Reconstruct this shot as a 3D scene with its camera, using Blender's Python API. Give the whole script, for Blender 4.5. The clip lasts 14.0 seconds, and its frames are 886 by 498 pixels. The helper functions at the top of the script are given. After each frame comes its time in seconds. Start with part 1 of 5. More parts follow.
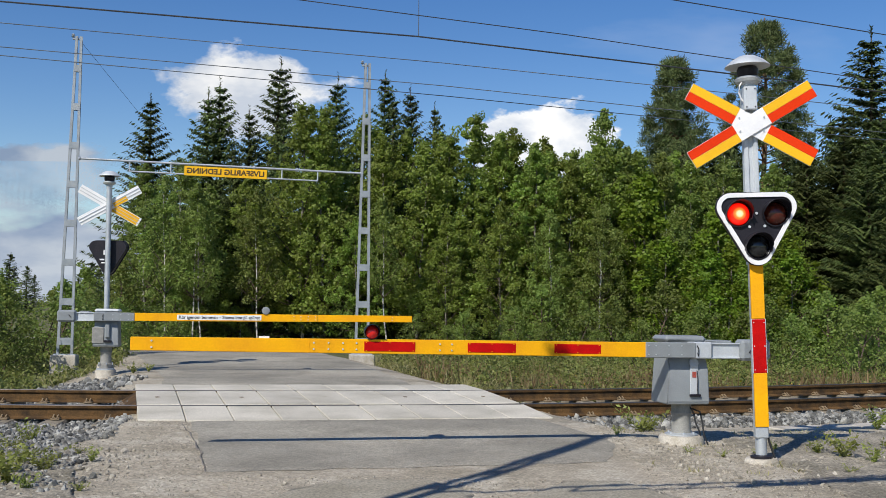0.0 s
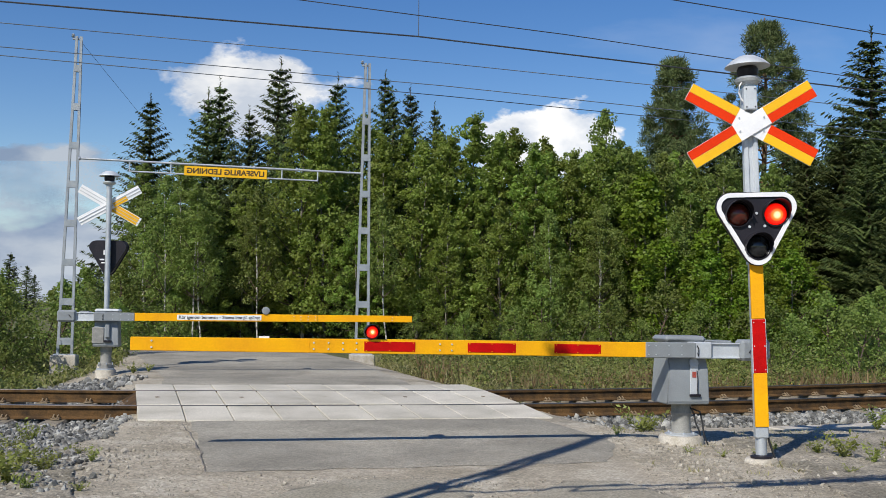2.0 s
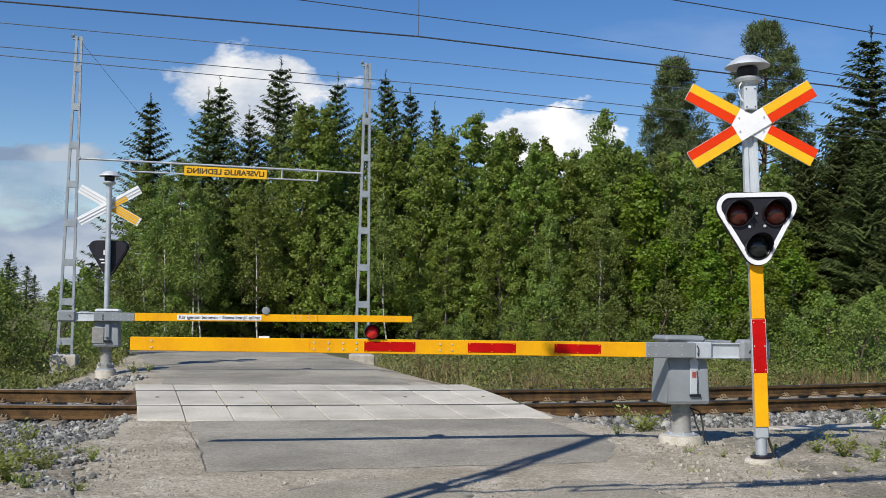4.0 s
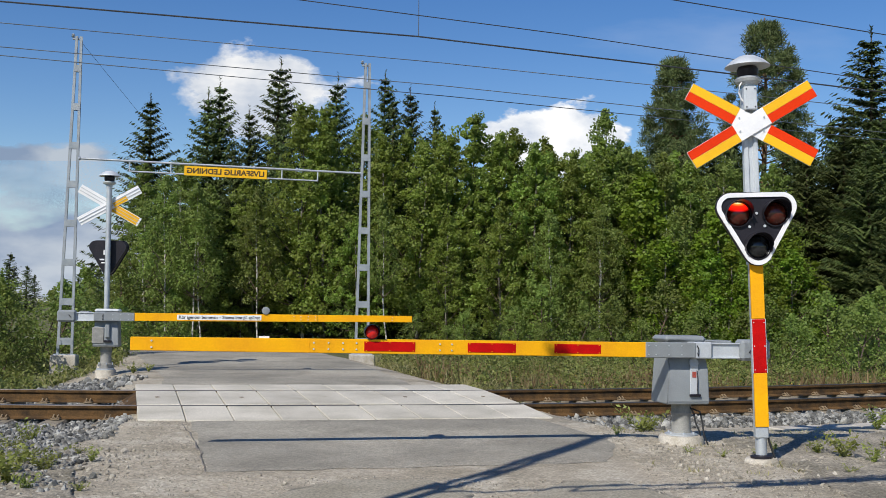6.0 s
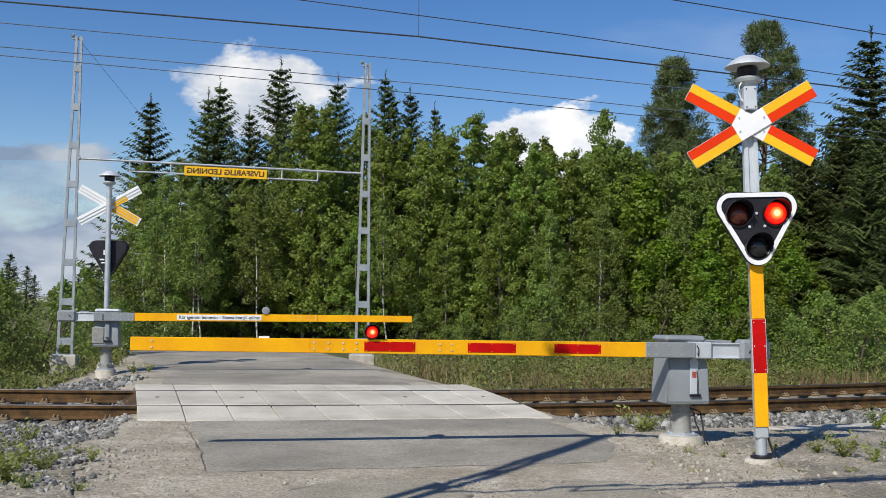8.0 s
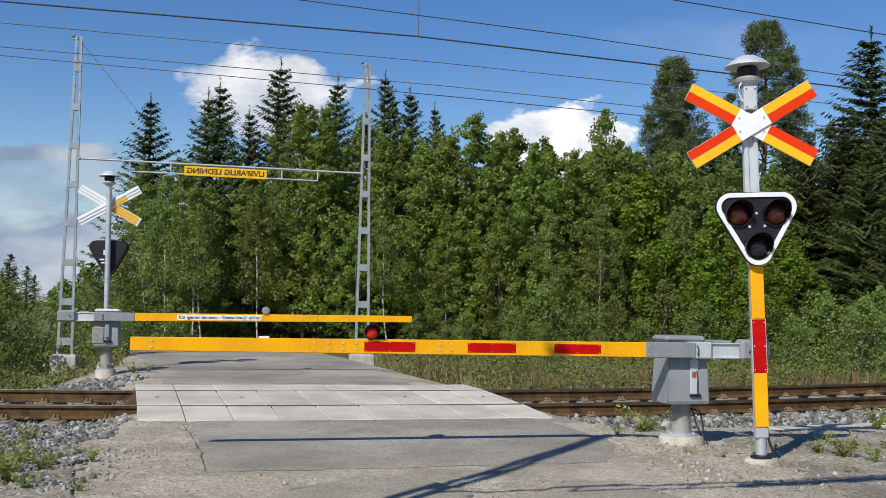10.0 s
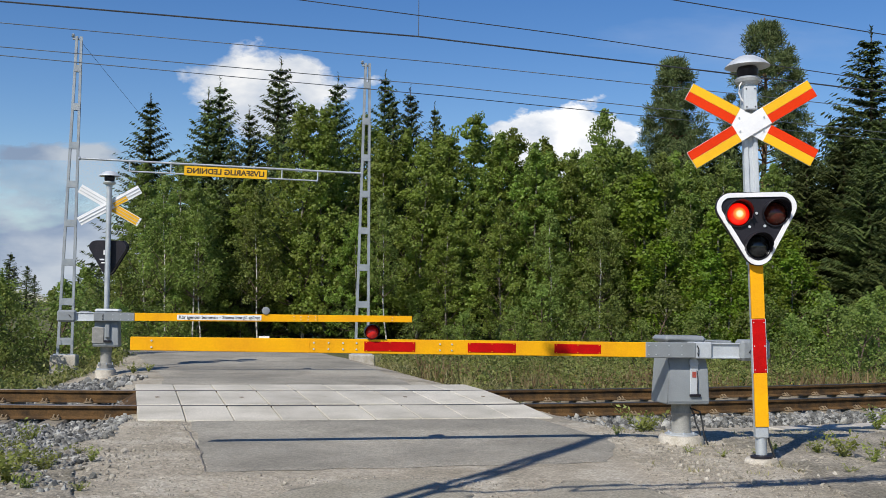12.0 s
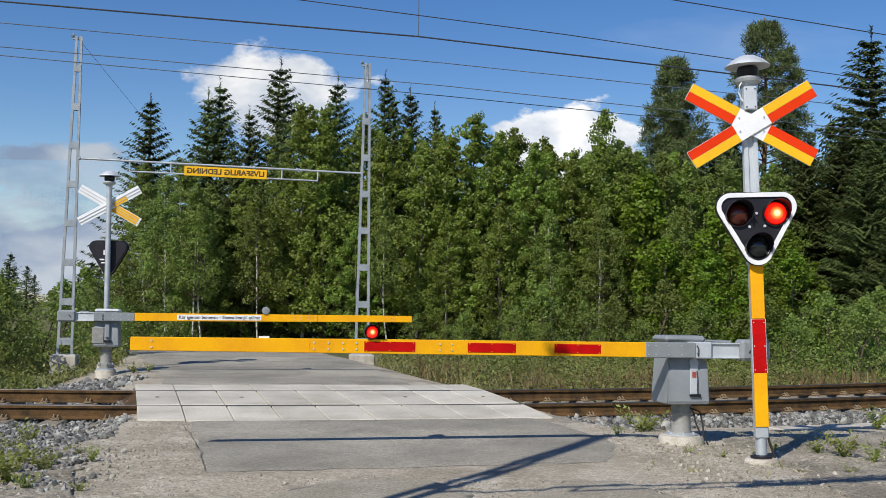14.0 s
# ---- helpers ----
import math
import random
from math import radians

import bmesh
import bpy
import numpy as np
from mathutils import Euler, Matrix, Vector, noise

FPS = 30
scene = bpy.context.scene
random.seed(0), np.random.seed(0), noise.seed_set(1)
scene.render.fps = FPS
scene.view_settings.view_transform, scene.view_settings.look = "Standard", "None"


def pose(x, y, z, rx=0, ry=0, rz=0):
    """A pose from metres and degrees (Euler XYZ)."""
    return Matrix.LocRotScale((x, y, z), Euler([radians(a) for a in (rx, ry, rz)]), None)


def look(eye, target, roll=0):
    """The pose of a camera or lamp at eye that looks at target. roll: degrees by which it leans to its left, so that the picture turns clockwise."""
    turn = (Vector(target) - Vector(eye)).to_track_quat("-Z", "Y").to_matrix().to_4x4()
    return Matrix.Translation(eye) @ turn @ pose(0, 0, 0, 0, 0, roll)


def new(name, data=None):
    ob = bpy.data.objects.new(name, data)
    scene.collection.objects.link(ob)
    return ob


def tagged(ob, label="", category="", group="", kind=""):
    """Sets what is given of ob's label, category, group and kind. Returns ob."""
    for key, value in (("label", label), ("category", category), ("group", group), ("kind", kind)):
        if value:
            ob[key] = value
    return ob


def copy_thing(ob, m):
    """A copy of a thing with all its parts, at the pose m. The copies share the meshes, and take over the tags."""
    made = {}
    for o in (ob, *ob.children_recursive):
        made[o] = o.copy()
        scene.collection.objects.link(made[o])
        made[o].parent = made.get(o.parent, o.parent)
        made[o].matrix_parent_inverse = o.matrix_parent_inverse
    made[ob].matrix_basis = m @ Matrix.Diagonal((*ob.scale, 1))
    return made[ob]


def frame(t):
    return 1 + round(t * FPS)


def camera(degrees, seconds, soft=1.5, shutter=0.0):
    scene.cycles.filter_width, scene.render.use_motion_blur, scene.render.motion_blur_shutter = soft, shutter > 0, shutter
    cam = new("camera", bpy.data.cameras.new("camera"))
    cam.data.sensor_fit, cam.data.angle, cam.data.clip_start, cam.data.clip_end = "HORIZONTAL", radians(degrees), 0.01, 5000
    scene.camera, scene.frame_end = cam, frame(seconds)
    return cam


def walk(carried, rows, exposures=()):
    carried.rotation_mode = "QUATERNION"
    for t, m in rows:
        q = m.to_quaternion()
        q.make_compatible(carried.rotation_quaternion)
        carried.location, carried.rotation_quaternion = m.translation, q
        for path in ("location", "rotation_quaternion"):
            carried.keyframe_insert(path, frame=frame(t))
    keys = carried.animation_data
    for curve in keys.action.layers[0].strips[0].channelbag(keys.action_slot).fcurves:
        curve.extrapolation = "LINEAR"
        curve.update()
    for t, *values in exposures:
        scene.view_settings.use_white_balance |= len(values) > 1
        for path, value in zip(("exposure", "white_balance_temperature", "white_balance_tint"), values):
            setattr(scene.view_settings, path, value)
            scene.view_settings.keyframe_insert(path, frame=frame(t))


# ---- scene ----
# camera: stands still on a tripod beside the road
EYE = (0.0, 0.0, 1.40)
cam = camera(47.55, 14.0, soft=0.75)
CAM_POSE = look(EYE, (0.0, 10.0, 1.40 + 10.0 * 104 / 1780), 0.86)
walk(cam, [(0.0, CAM_POSE), (14.0, CAM_POSE)], exposures=[(0.0, 0.0), (14.0, 0.0)])

# ---- world and sun ----
SUN_TRAVEL = Vector((0.528, 0.849, -0.92))
world = bpy.data.worlds.new("world")
scene.world = world
world.use_nodes = True
wn = world.node_tree
sky = wn.nodes.new("ShaderNodeTexSky")
sky.sky_type, sky.sun_disc = "NISHITA", False
sky.sun_elevation, sky.sun_rotation = radians(42.6), math.atan2(-0.528, -0.849)
sky.air_density, sky.dust_density, sky.ozone_density = 1.0, 0.15, 1.0
deep = wn.nodes.new("ShaderNodeHueSaturation")
deep.inputs["Saturation"].default_value = 1.40
deep.inputs["Hue"].default_value = 0.513
wn.links.new(sky.outputs[0], deep.inputs["Color"])
wn.links.new(deep.outputs[0], wn.nodes["Background"].inputs[0])
wn.nodes["Background"].inputs[1].default_value = 0.110

sun_data = bpy.data.lights.new("sun", "SUN")
sun_data.energy, sun_data.angle, sun_data.color = 4.8, radians(0.53), (1.0, 0.95, 0.87)
sun = new("sun", sun_data)
sun.matrix_basis = look((-30, -45, 50), Vector((-30, -45, 50)) + SUN_TRAVEL)


# ---- materials ----
def mix_colors(nt, fac, a, b):
    m = nt.nodes.new("ShaderNodeMix")
    m.data_type = "RGBA"
    for k, v in ((0, fac), (6, a), (7, b)):
        if hasattr(v, "is_linked"):
            nt.links.new(v, m.inputs[k])
        else:
            m.inputs[k].default_value = v if k == 0 else (*v, 1)
    return m.outputs[2]


def ramp(nt, fac, lo, hi):
    m = nt.nodes.new("ShaderNodeMapRange")
    m.inputs[1].default_value, m.inputs[2].default_value = lo, hi
    nt.links.new(fac, m.inputs[0])
    return m.outputs[0]


def noise_tex(nt, scale, detail=4.0, rough=0.55, coord="Object"):
    tc = nt.nodes.new("ShaderNodeTexCoord")
    n = nt.nodes.new("ShaderNodeTexNoise")
    n.inputs["Scale"].default_value, n.inputs["Detail"].default_value = scale, detail
    n.inputs["Roughness"].default_value = rough
    nt.links.new(tc.outputs[coord], n.inputs["Vector"])
    return n.outputs["Fac"]


def mat(name, color, rough=0.6, metal=0.0, dark=None, stain=1.5, grain=40.0, grain_amount=0.25, bump=0.2, bump_dist=0.01, lo=0.4, hi=0.65,
        island=0.0, each=0.0, spec=0.5, third=None, third_scale=0.4, third_range=(0.5, 0.62), chips=0.0, chip_scale=40.0):
    """A painted or mineral surface: a base colour, stains of a second colour, fine grain and relief."""
    m = bpy.data.materials.new(name)
    m.use_nodes = True
    nt = m.node_tree
    b = nt.nodes["Principled BSDF"]
    b.inputs["Roughness"].default_value, b.inputs["Metallic"].default_value = rough, metal
    b.inputs["Specular IOR Level"].default_value = spec
    dark = dark or tuple(c * 0.72 for c in color)
    col = mix_colors(nt, ramp(nt, noise_tex(nt, stain), lo, hi), color, dark)
    if third:
        col = mix_colors(nt, ramp(nt, noise_tex(nt, third_scale, 6.0), *third_range), col, third)
    g = noise_tex(nt, grain, 3.0)
    hsv = nt.nodes.new("ShaderNodeHueSaturation")
    nt.links.new(col, hsv.inputs["Color"])
    v = nt.nodes.new("ShaderNodeMapRange")
    v.inputs[1].default_value, v.inputs[2].default_value = 0.3, 0.7
    v.inputs[3].default_value, v.inputs[4].default_value = 1 - grain_amount, 1 + grain_amount
    nt.links.new(g, v.inputs[0])
    val = v.outputs[0]
    if island:
        geo = nt.nodes.new("ShaderNodeNewGeometry")
        w = nt.nodes.new("ShaderNodeMapRange")
        w.inputs[3].default_value, w.inputs[4].default_value = 1 - island, 1 + island
        nt.links.new(geo.outputs["Random Per Island"], w.inputs[0])
        mul = nt.nodes.new("ShaderNodeMath")
        mul.operation = "MULTIPLY"
        nt.links.new(val, mul.inputs[0]), nt.links.new(w.outputs[0], mul.inputs[1])
        val = mul.outputs[0]
    if each:
        info = nt.nodes.new("ShaderNodeObjectInfo")
        w = nt.nodes.new("ShaderNodeMapRange")
        w.inputs[3].default_value, w.inputs[4].default_value = 1 - each, 1 + each
        nt.links.new(info.outputs["Random"], w.inputs[0])
        mul = nt.nodes.new("ShaderNodeMath")
        mul.operation = "MULTIPLY"
        nt.links.new(val, mul.inputs[0]), nt.links.new(w.outputs[0], mul.inputs[1])
        val = mul.outputs[0]
    if chips:
        tc = nt.nodes.new("ShaderNodeTexCoord")
        vor = nt.nodes.new("ShaderNodeTexVoronoi")
        vor.inputs["Scale"].default_value = chip_scale
        nt.links.new(tc.outputs["Object"], vor.inputs["Vector"])
        sep = nt.nodes.new("ShaderNodeSeparateColor")
        nt.links.new(vor.outputs["Color"], sep.inputs[0])
        w = nt.nodes.new("ShaderNodeMapRange")
        w.inputs[3].default_value, w.inputs[4].default_value = 1 - chips, 1 + chips
        nt.links.new(sep.outputs[0], w.inputs[0])
        mul = nt.nodes.new("ShaderNodeMath")
        mul.operation = "MULTIPLY"
        nt.links.new(val, mul.inputs[0]), nt.links.new(w.outputs[0], mul.inputs[1])
        val = mul.outputs[0]
    nt.links.new(val, hsv.inputs["Value"])
    nt.links.new(hsv.outputs[0], b.inputs["Base Color"])
    if bump:
        bp = nt.nodes.new("ShaderNodeBump")
        bp.inputs["Strength"].default_value, bp.inputs["Distance"].default_value = bump, bump_dist
        nt.links.new(g, bp.inputs["Height"])
        nt.links.new(bp.outputs[0], b.inputs["Normal"])
    return m


def leaf_mat(name, c1, c2, through_light=0.35, rough=0.5):
    """Leaves and needles: each one its own shade, lit from both sides."""
    m = bpy.data.materials.new(name)
    m.use_nodes = True
    nt = m.node_tree
    out = nt.nodes["Material Output"]
    b = nt.nodes["Principled BSDF"]
    geo = nt.nodes.new("ShaderNodeNewGeometry")
    info = nt.nodes.new("ShaderNodeObjectInfo")
    col = mix_colors(nt, geo.outputs["Random Per Island"], c1, c2)
    hsv = nt.nodes.new("ShaderNodeHueSaturation")
    hue = nt.nodes.new("ShaderNodeMapRange")
    hue.inputs[3].default_value, hue.inputs[4].default_value = 0.485, 0.515
    val = nt.nodes.new("ShaderNodeMapRange")
    val.inputs[3].default_value, val.inputs[4].default_value = 0.78, 1.22
    nt.links.new(info.outputs["Random"], hue.inputs[0]), nt.links.new(info.outputs["Random"], val.inputs[0])
    nt.links.new(hue.outputs[0], hsv.inputs["Hue"]), nt.links.new(val.outputs[0], hsv.inputs["Value"])
    nt.links.new(col, hsv.inputs["Color"])
    patch = mix_colors(nt, ramp(nt, noise_tex(nt, 0.9, 3.0), 0.38, 0.62), (0.74, 0.72, 0.70), (1.12, 1.14, 1.10))
    both = nt.nodes.new("ShaderNodeMix")
    both.data_type, both.blend_type = "RGBA", "MULTIPLY"
    both.inputs[0].default_value = 1.0
    nt.links.new(hsv.outputs[0], both.inputs[6]), nt.links.new(patch, both.inputs[7])
    nt.links.new(both.outputs[2], b.inputs["Base Color"])
    b.inputs["Roughness"].default_value = rough
    b.inputs["Specular IOR Level"].default_value = 0.3
    tr = nt.nodes.new("ShaderNodeBsdfTranslucent")
    nt.links.new(both.outputs[2], tr.inputs[0])
    ms = nt.nodes.new("ShaderNodeMixShader")
    ms.inputs[0].default_value = through_light
    nt.links.new(b.outputs[0], ms.inputs[1]), nt.links.new(tr.outputs[0], ms.inputs[2])
    nt.links.new(ms.outputs[0], out.inputs[0])
    return m


def lamp_mat(name, warm, tight=0.0, glass=(0.13, 0.024, 0.010)):
    """Red lens ball whose front gives off light, hottest at its middle."""
    m = bpy.data.materials.new(name)
    m.use_nodes = True
    nt = m.node_tree
    b = nt.nodes["Principled BSDF"]
    b.inputs["Base Color"].default_value = (*glass, 1)
    b.inputs["Roughness"].default_value = 0.22
    tc = nt.nodes.new("ShaderNodeTexCoord")
    nrm = nt.nodes.new("ShaderNodeVectorMath")
    nrm.operation = "NORMALIZE"
    nt.links.new(tc.outputs["Object"], nrm.inputs[0])
    sep = nt.nodes.new("ShaderNodeSeparateXYZ")
    nt.links.new(nrm.outputs[0], sep.inputs[0])
    neg = nt.nodes.new("ShaderNodeMath")
    neg.operation = "MULTIPLY"
    neg.inputs[1].default_value = -1
    nt.links.new(sep.outputs[1], neg.inputs[0])
    cr = nt.nodes.new("ShaderNodeValToRGB")
    e = cr.color_ramp.elements
    e[0].position, e[0].color = 0.50, (0, 0, 0, 1)
    e[1].position, e[1].color = 1.0, (1.0, 0.88, 0.45, 1) if warm else (1.0, 0.35, 0.1, 1)
    for p, c in ((0.62 + tight, (0.80, 0.005, 0.002, 1)), (0.84 + 0.45 * tight, (1.0, 0.02, 0.006, 1)), (0.94 + 0.18 * tight, (1.0, 0.22, 0.03, 1))):
        k = e.new(p)
        k.color = c
    nt.links.new(neg.outputs[0], cr.inputs[0])
    nt.links.new(cr.outputs[0], b.inputs["Emission Color"])
    b.inputs["Emission Strength"].default_value = 1.5
    return m


ASPHALT = mat("asphalt_patched", (0.296, 0.274, 0.224), 0.9, dark=(0.222, 0.206, 0.168), stain=1.1, grain=60, grain_amount=0.30, bump=0.7, third=(0.362, 0.333, 0.270), third_scale=0.35, spec=0.2, chips=0.14, chip_scale=34)
GRAVEL_ROAD = mat("worn_gravel", (0.362, 0.320, 0.248), 0.95, dark=(0.268, 0.236, 0.176), stain=0.9, grain=42, grain_amount=0.3, bump=0.4, bump_dist=0.012, third=(0.405, 0.365, 0.290), third_scale=1.7, spec=0.2, chips=0.16, chip_scale=26)
GROUND = mat("meadow_soil", (0.16, 0.15, 0.075), 0.95, dark=(0.09, 0.10, 0.035), stain=0.8, grain=22, grain_amount=0.45, bump=0.8, bump_dist=0.04, spec=0.25)
CONCRETE_PANEL = mat("concrete_panel", (0.545, 0.505, 0.42), 0.85, dark=(0.41, 0.378, 0.305), stain=1.3, grain=60, grain_amount=0.15, bump=0.3, each=0.12)
CONCRETE = mat("concrete_foot", (0.50, 0.46, 0.39), 0.9, dark=(0.36, 0.32, 0.25), stain=5, grain=70, grain_amount=0.2, bump=0.5)
RAIL_RUST = mat("rail_rust", (0.120, 0.068, 0.028), 0.85, dark=(0.046, 0.031, 0.019), stain=5, grain=60, grain_amount=0.3, bump=0.4, spec=0.12)
RAIL_TOP = mat("rail_polished", (0.16, 0.14, 0.13), 0.4, metal=0.8, grain=50, grain_amount=0.1, bump=0.05)
SLEEPER = mat("concrete_sleeper", (0.26, 0.225, 0.165), 0.9, dark=(0.16, 0.13, 0.09), stain=4, grain=60, bump=0.4)
STONE = mat("ballast_stone", (0.255, 0.250, 0.226), 0.85, dark=(0.085, 0.085, 0.079), stain=7, grain=60, grain_amount=0.25, bump=0.3, island=0.62, spec=0.25)
STONE_PALE = mat("pale_gravel_stone", (0.36, 0.328, 0.268), 0.9, dark=(0.23, 0.208, 0.165), stain=8, grain=60, grain_amount=0.2, bump=0.3, island=0.35, spec=0.2)
SOIL_GRAVEL = mat("dark_gravel_soil", (0.275, 0.246, 0.192), 0.95, dark=(0.165, 0.150, 0.112), stain=2.2, grain=40, grain_amount=0.4, bump=0.6, bump_dist=0.02, third=(0.335, 0.298, 0.235), third_scale=1.1, spec=0.2, chips=0.22, chip_scale=24)
MAST = mat("weathered_galvanised_mast", (0.36, 0.39, 0.41), 0.55, metal=0.35, dark=(0.28, 0.31, 0.33), stain=4, grain=80, grain_amount=0.08, bump=0.05)
# the grey lid paint made paler, with the sunlight put into its colour
LID_SUNLIT = mat("pale_sunlit_paint", (0.60, 0.62, 0.62), 0.5, dark=(0.50, 0.52, 0.53), stain=5, grain=80, grain_amount=0.06, bump=0.04)
LABEL_RED = mat("faded_red_label", (0.36, 0.07, 0.05), 0.6, stain=20, grain=90, bump=0)
GALV = mat("galvanised_steel", (0.50, 0.53, 0.55), 0.5, metal=0.45, dark=(0.40, 0.43, 0.46), stain=5, grain=80, grain_amount=0.08, bump=0.05)
GALV_PALE = mat("pale_galvanised_steel", (0.58, 0.61, 0.63), 0.55, metal=0.3, dark=(0.48, 0.51, 0.54), stain=4, grain=80, grain_amount=0.06, bump=0.05)
GREY_PAINT = mat("grey_paint", (0.245, 0.265, 0.275), 0.42, dark=(0.205, 0.22, 0.23), stain=3, grain=90, grain_amount=0.06, bump=0.03)
YELLOW = mat("signal_yellow", (0.85, 0.41, 0.006), 0.5, dark=(0.76, 0.34, 0.010), stain=2.5, grain=60, grain_amount=0.05, bump=0.03, spec=0.12)
YELLOW_SIGN = mat("sign_yellow", (0.84, 0.47, 0.02), 0.4, dark=(0.78, 0.42, 0.02), stain=2.5, grain=60, grain_amount=0.04, bump=0.02, spec=0.12)
RED_SIGN = mat("sign_red", (0.72, 0.040, 0.004), 0.6, dark=(0.66, 0.034, 0.003), stain=2.5, grain=60, grain_amount=0.04, bump=0.02, spec=0.12)
RED_REFLECT = mat("red_reflector", (0.50, 0.003, 0.003), 0.65, dark=(0.40, 0.002, 0.002), stain=6, grain=160, grain_amount=0.15, bump=0.1, spec=0.12)
WHITE = mat("white_paint", (0.80, 0.80, 0.80), 0.45, dark=(0.74, 0.74, 0.75), stain=4, grain=60, grain_amount=0.03, bump=0.02)
BLACK = mat("black_paint", (0.012, 0.011, 0.016), 0.5, dark=(0.020, 0.018, 0.024), stain=5, grain=60, grain_amount=0.2, bump=0.04, spec=0.3)
DARK_GLASS = mat("dark_lens", (0.02, 0.022, 0.025), 0.15, grain=60, grain_amount=0.1, bump=0)
CABLE = mat("black_cable", (0.02, 0.02, 0.02), 0.6, grain=60, bump=0)
WIRE = mat("dark_wire", (0.075, 0.08, 0.088), 0.5, metal=0.5, grain=40, bump=0)
WIRE_PALE = mat("weathered_wire", (0.16, 0.18, 0.20), 0.5, metal=0.4, grain=40, bump=0)
BARK_SPRUCE = mat("brown_bark", (0.11, 0.075, 0.05), 0.9, dark=(0.06, 0.045, 0.035), stain=6, grain=25, grain_amount=0.4, bump=0.8, bump_dist=0.02)
BARK_PINE = mat("reddish_bark", (0.26, 0.13, 0.065), 0.9, dark=(0.13, 0.075, 0.05), stain=4, grain=25, grain_amount=0.4, bump=0.8, bump_dist=0.02)
BARK_ASPEN = mat("grey_bark", (0.22, 0.21, 0.17), 0.8, dark=(0.10, 0.09, 0.07), stain=5, grain=25, grain_amount=0.3, bump=0.5)
BARK_BIRCH = mat("white_bark", (0.46, 0.44, 0.39), 0.7, dark=(0.08, 0.07, 0.06), stain=5, lo=0.50, hi=0.62, grain=25, grain_amount=0.15, bump=0.4)
LEAF_ASPEN = leaf_mat("aspen_leaves", (0.178, 0.260, 0.034), (0.325, 0.402, 0.098), 0.5)
LEAF_BIRCH = leaf_mat("birch_leaves", (0.165, 0.235, 0.046), (0.290, 0.350, 0.096), 0.5)
LEAF_BRIGHT = leaf_mat("bright_leaves", (0.12, 0.20, 0.015), (0.20, 0.27, 0.03), 0.45)
NEEDLE_SPRUCE = leaf_mat("spruce_needles", (0.056, 0.084, 0.024), (0.130, 0.158, 0.050), 0.28)
NEEDLE_PINE = leaf_mat("pine_needles", (0.095, 0.138, 0.052), (0.185, 0.225, 0.088), 0.3)
GRASS = leaf_mat("grass_blades", (0.21, 0.20, 0.075), (0.36, 0.31, 0.15), 0.3)
WEED = leaf_mat("gravel_weed_leaves", (0.19, 0.23, 0.045), (0.34, 0.36, 0.10), 0.4)
GRASS_GREEN = leaf_mat("green_weeds", (0.115, 0.15, 0.034), (0.235, 0.255, 0.07), 0.3)
DRY_STALK = leaf_mat("dry_brown_stalks", (0.19, 0.13, 0.06), (0.30, 0.22, 0.11), 0.25)
YELLOW_FLOWER = leaf_mat("yellow_flowers", (0.65, 0.45, 0.02), (0.75, 0.55, 0.04), 0.3)


# ---- mesh helpers ----
def mesh_of(name, verts, faces, material, smooth=False):
    me = bpy.data.meshes.new(name)
    me.from_pydata([tuple(v) for v in verts], [], [tuple(f) for f in faces])
    me.materials.append(material)
    if smooth:
        me.polygons.foreach_set("use_smooth", [True] * len(me.polygons))
    me.update()
    return me


def part(name, bm, material, parent=None, label="", smooth=False):
    me = bpy.data.meshes.new(name)
    bmesh.ops.recalc_face_normals(bm, faces=bm.faces)
    bm.to_mesh(me)
    bm.free()
    me.materials.append(material)
    if smooth:
        me.polygons.foreach_set("use_smooth", [True] * len(me.polygons))
        me.set_sharp_from_angle(angle=radians(35))
    ob = new(name, me)
    if parent:
        ob.parent = parent
    return tagged(ob, label)


def empty(name, m, label, category, group="", kind=""):
    ob = new(name)
    ob.matrix_basis = m
    ob.empty_display_size = 0.2
    return tagged(ob, label, category, group, kind)


def box(lo, hi, bevel=0.004, bm=None, turn=None):
    bm = bm or bmesh.new()
    made = bmesh.ops.create_cube(bm, size=1.0)["verts"]
    for v in made:
        v.co = Vector([lo[i] if v.co[i] < 0 else hi[i] for i in range(3)])
    if bevel:
        edges = list({e for v in made for e in v.link_edges})
        made = bmesh.ops.bevel(bm, geom=edges, offset=bevel, segments=1, affect="EDGES")["verts"]
    if turn:
        bmesh.ops.transform(bm, matrix=turn, verts=made)
    return bm


def tube(a, b, r1, r2=None, seg=14, bm=None):
    """A round bar from a to b."""
    bm = bm or bmesh.new()
    a, b = Vector(a), Vector(b)
    m = Matrix.Translation((a + b) / 2) @ (b - a).to_track_quat("Z", "Y").to_matrix().to_4x4()
    bmesh.ops.create_cone(bm, cap_ends=True, segments=seg, radius1=r1, radius2=r1 if r2 is None else r2, depth=(b - a).length, matrix=m)
    return bm


def prism(outline, y0, y1, bm=None, bevel=0.0):
    """A plate with an outline in x and z, from y0 to y1."""
    bm = bm or bmesh.new()
    vs = [bm.verts.new((x, y0, z)) for x, z in outline]
    f = bm.faces.new(vs)
    ext = bmesh.ops.extrude_face_region(bm, geom=[f])["geom"]
    bmesh.ops.translate(bm, verts=[g for g in ext if isinstance(g, bmesh.types.BMVert)], vec=(0, y1 - y0, 0))
    if bevel:
        bmesh.ops.bevel(bm, geom=[e for e in bm.edges], offset=bevel, segments=1, affect="EDGES")
    return bm


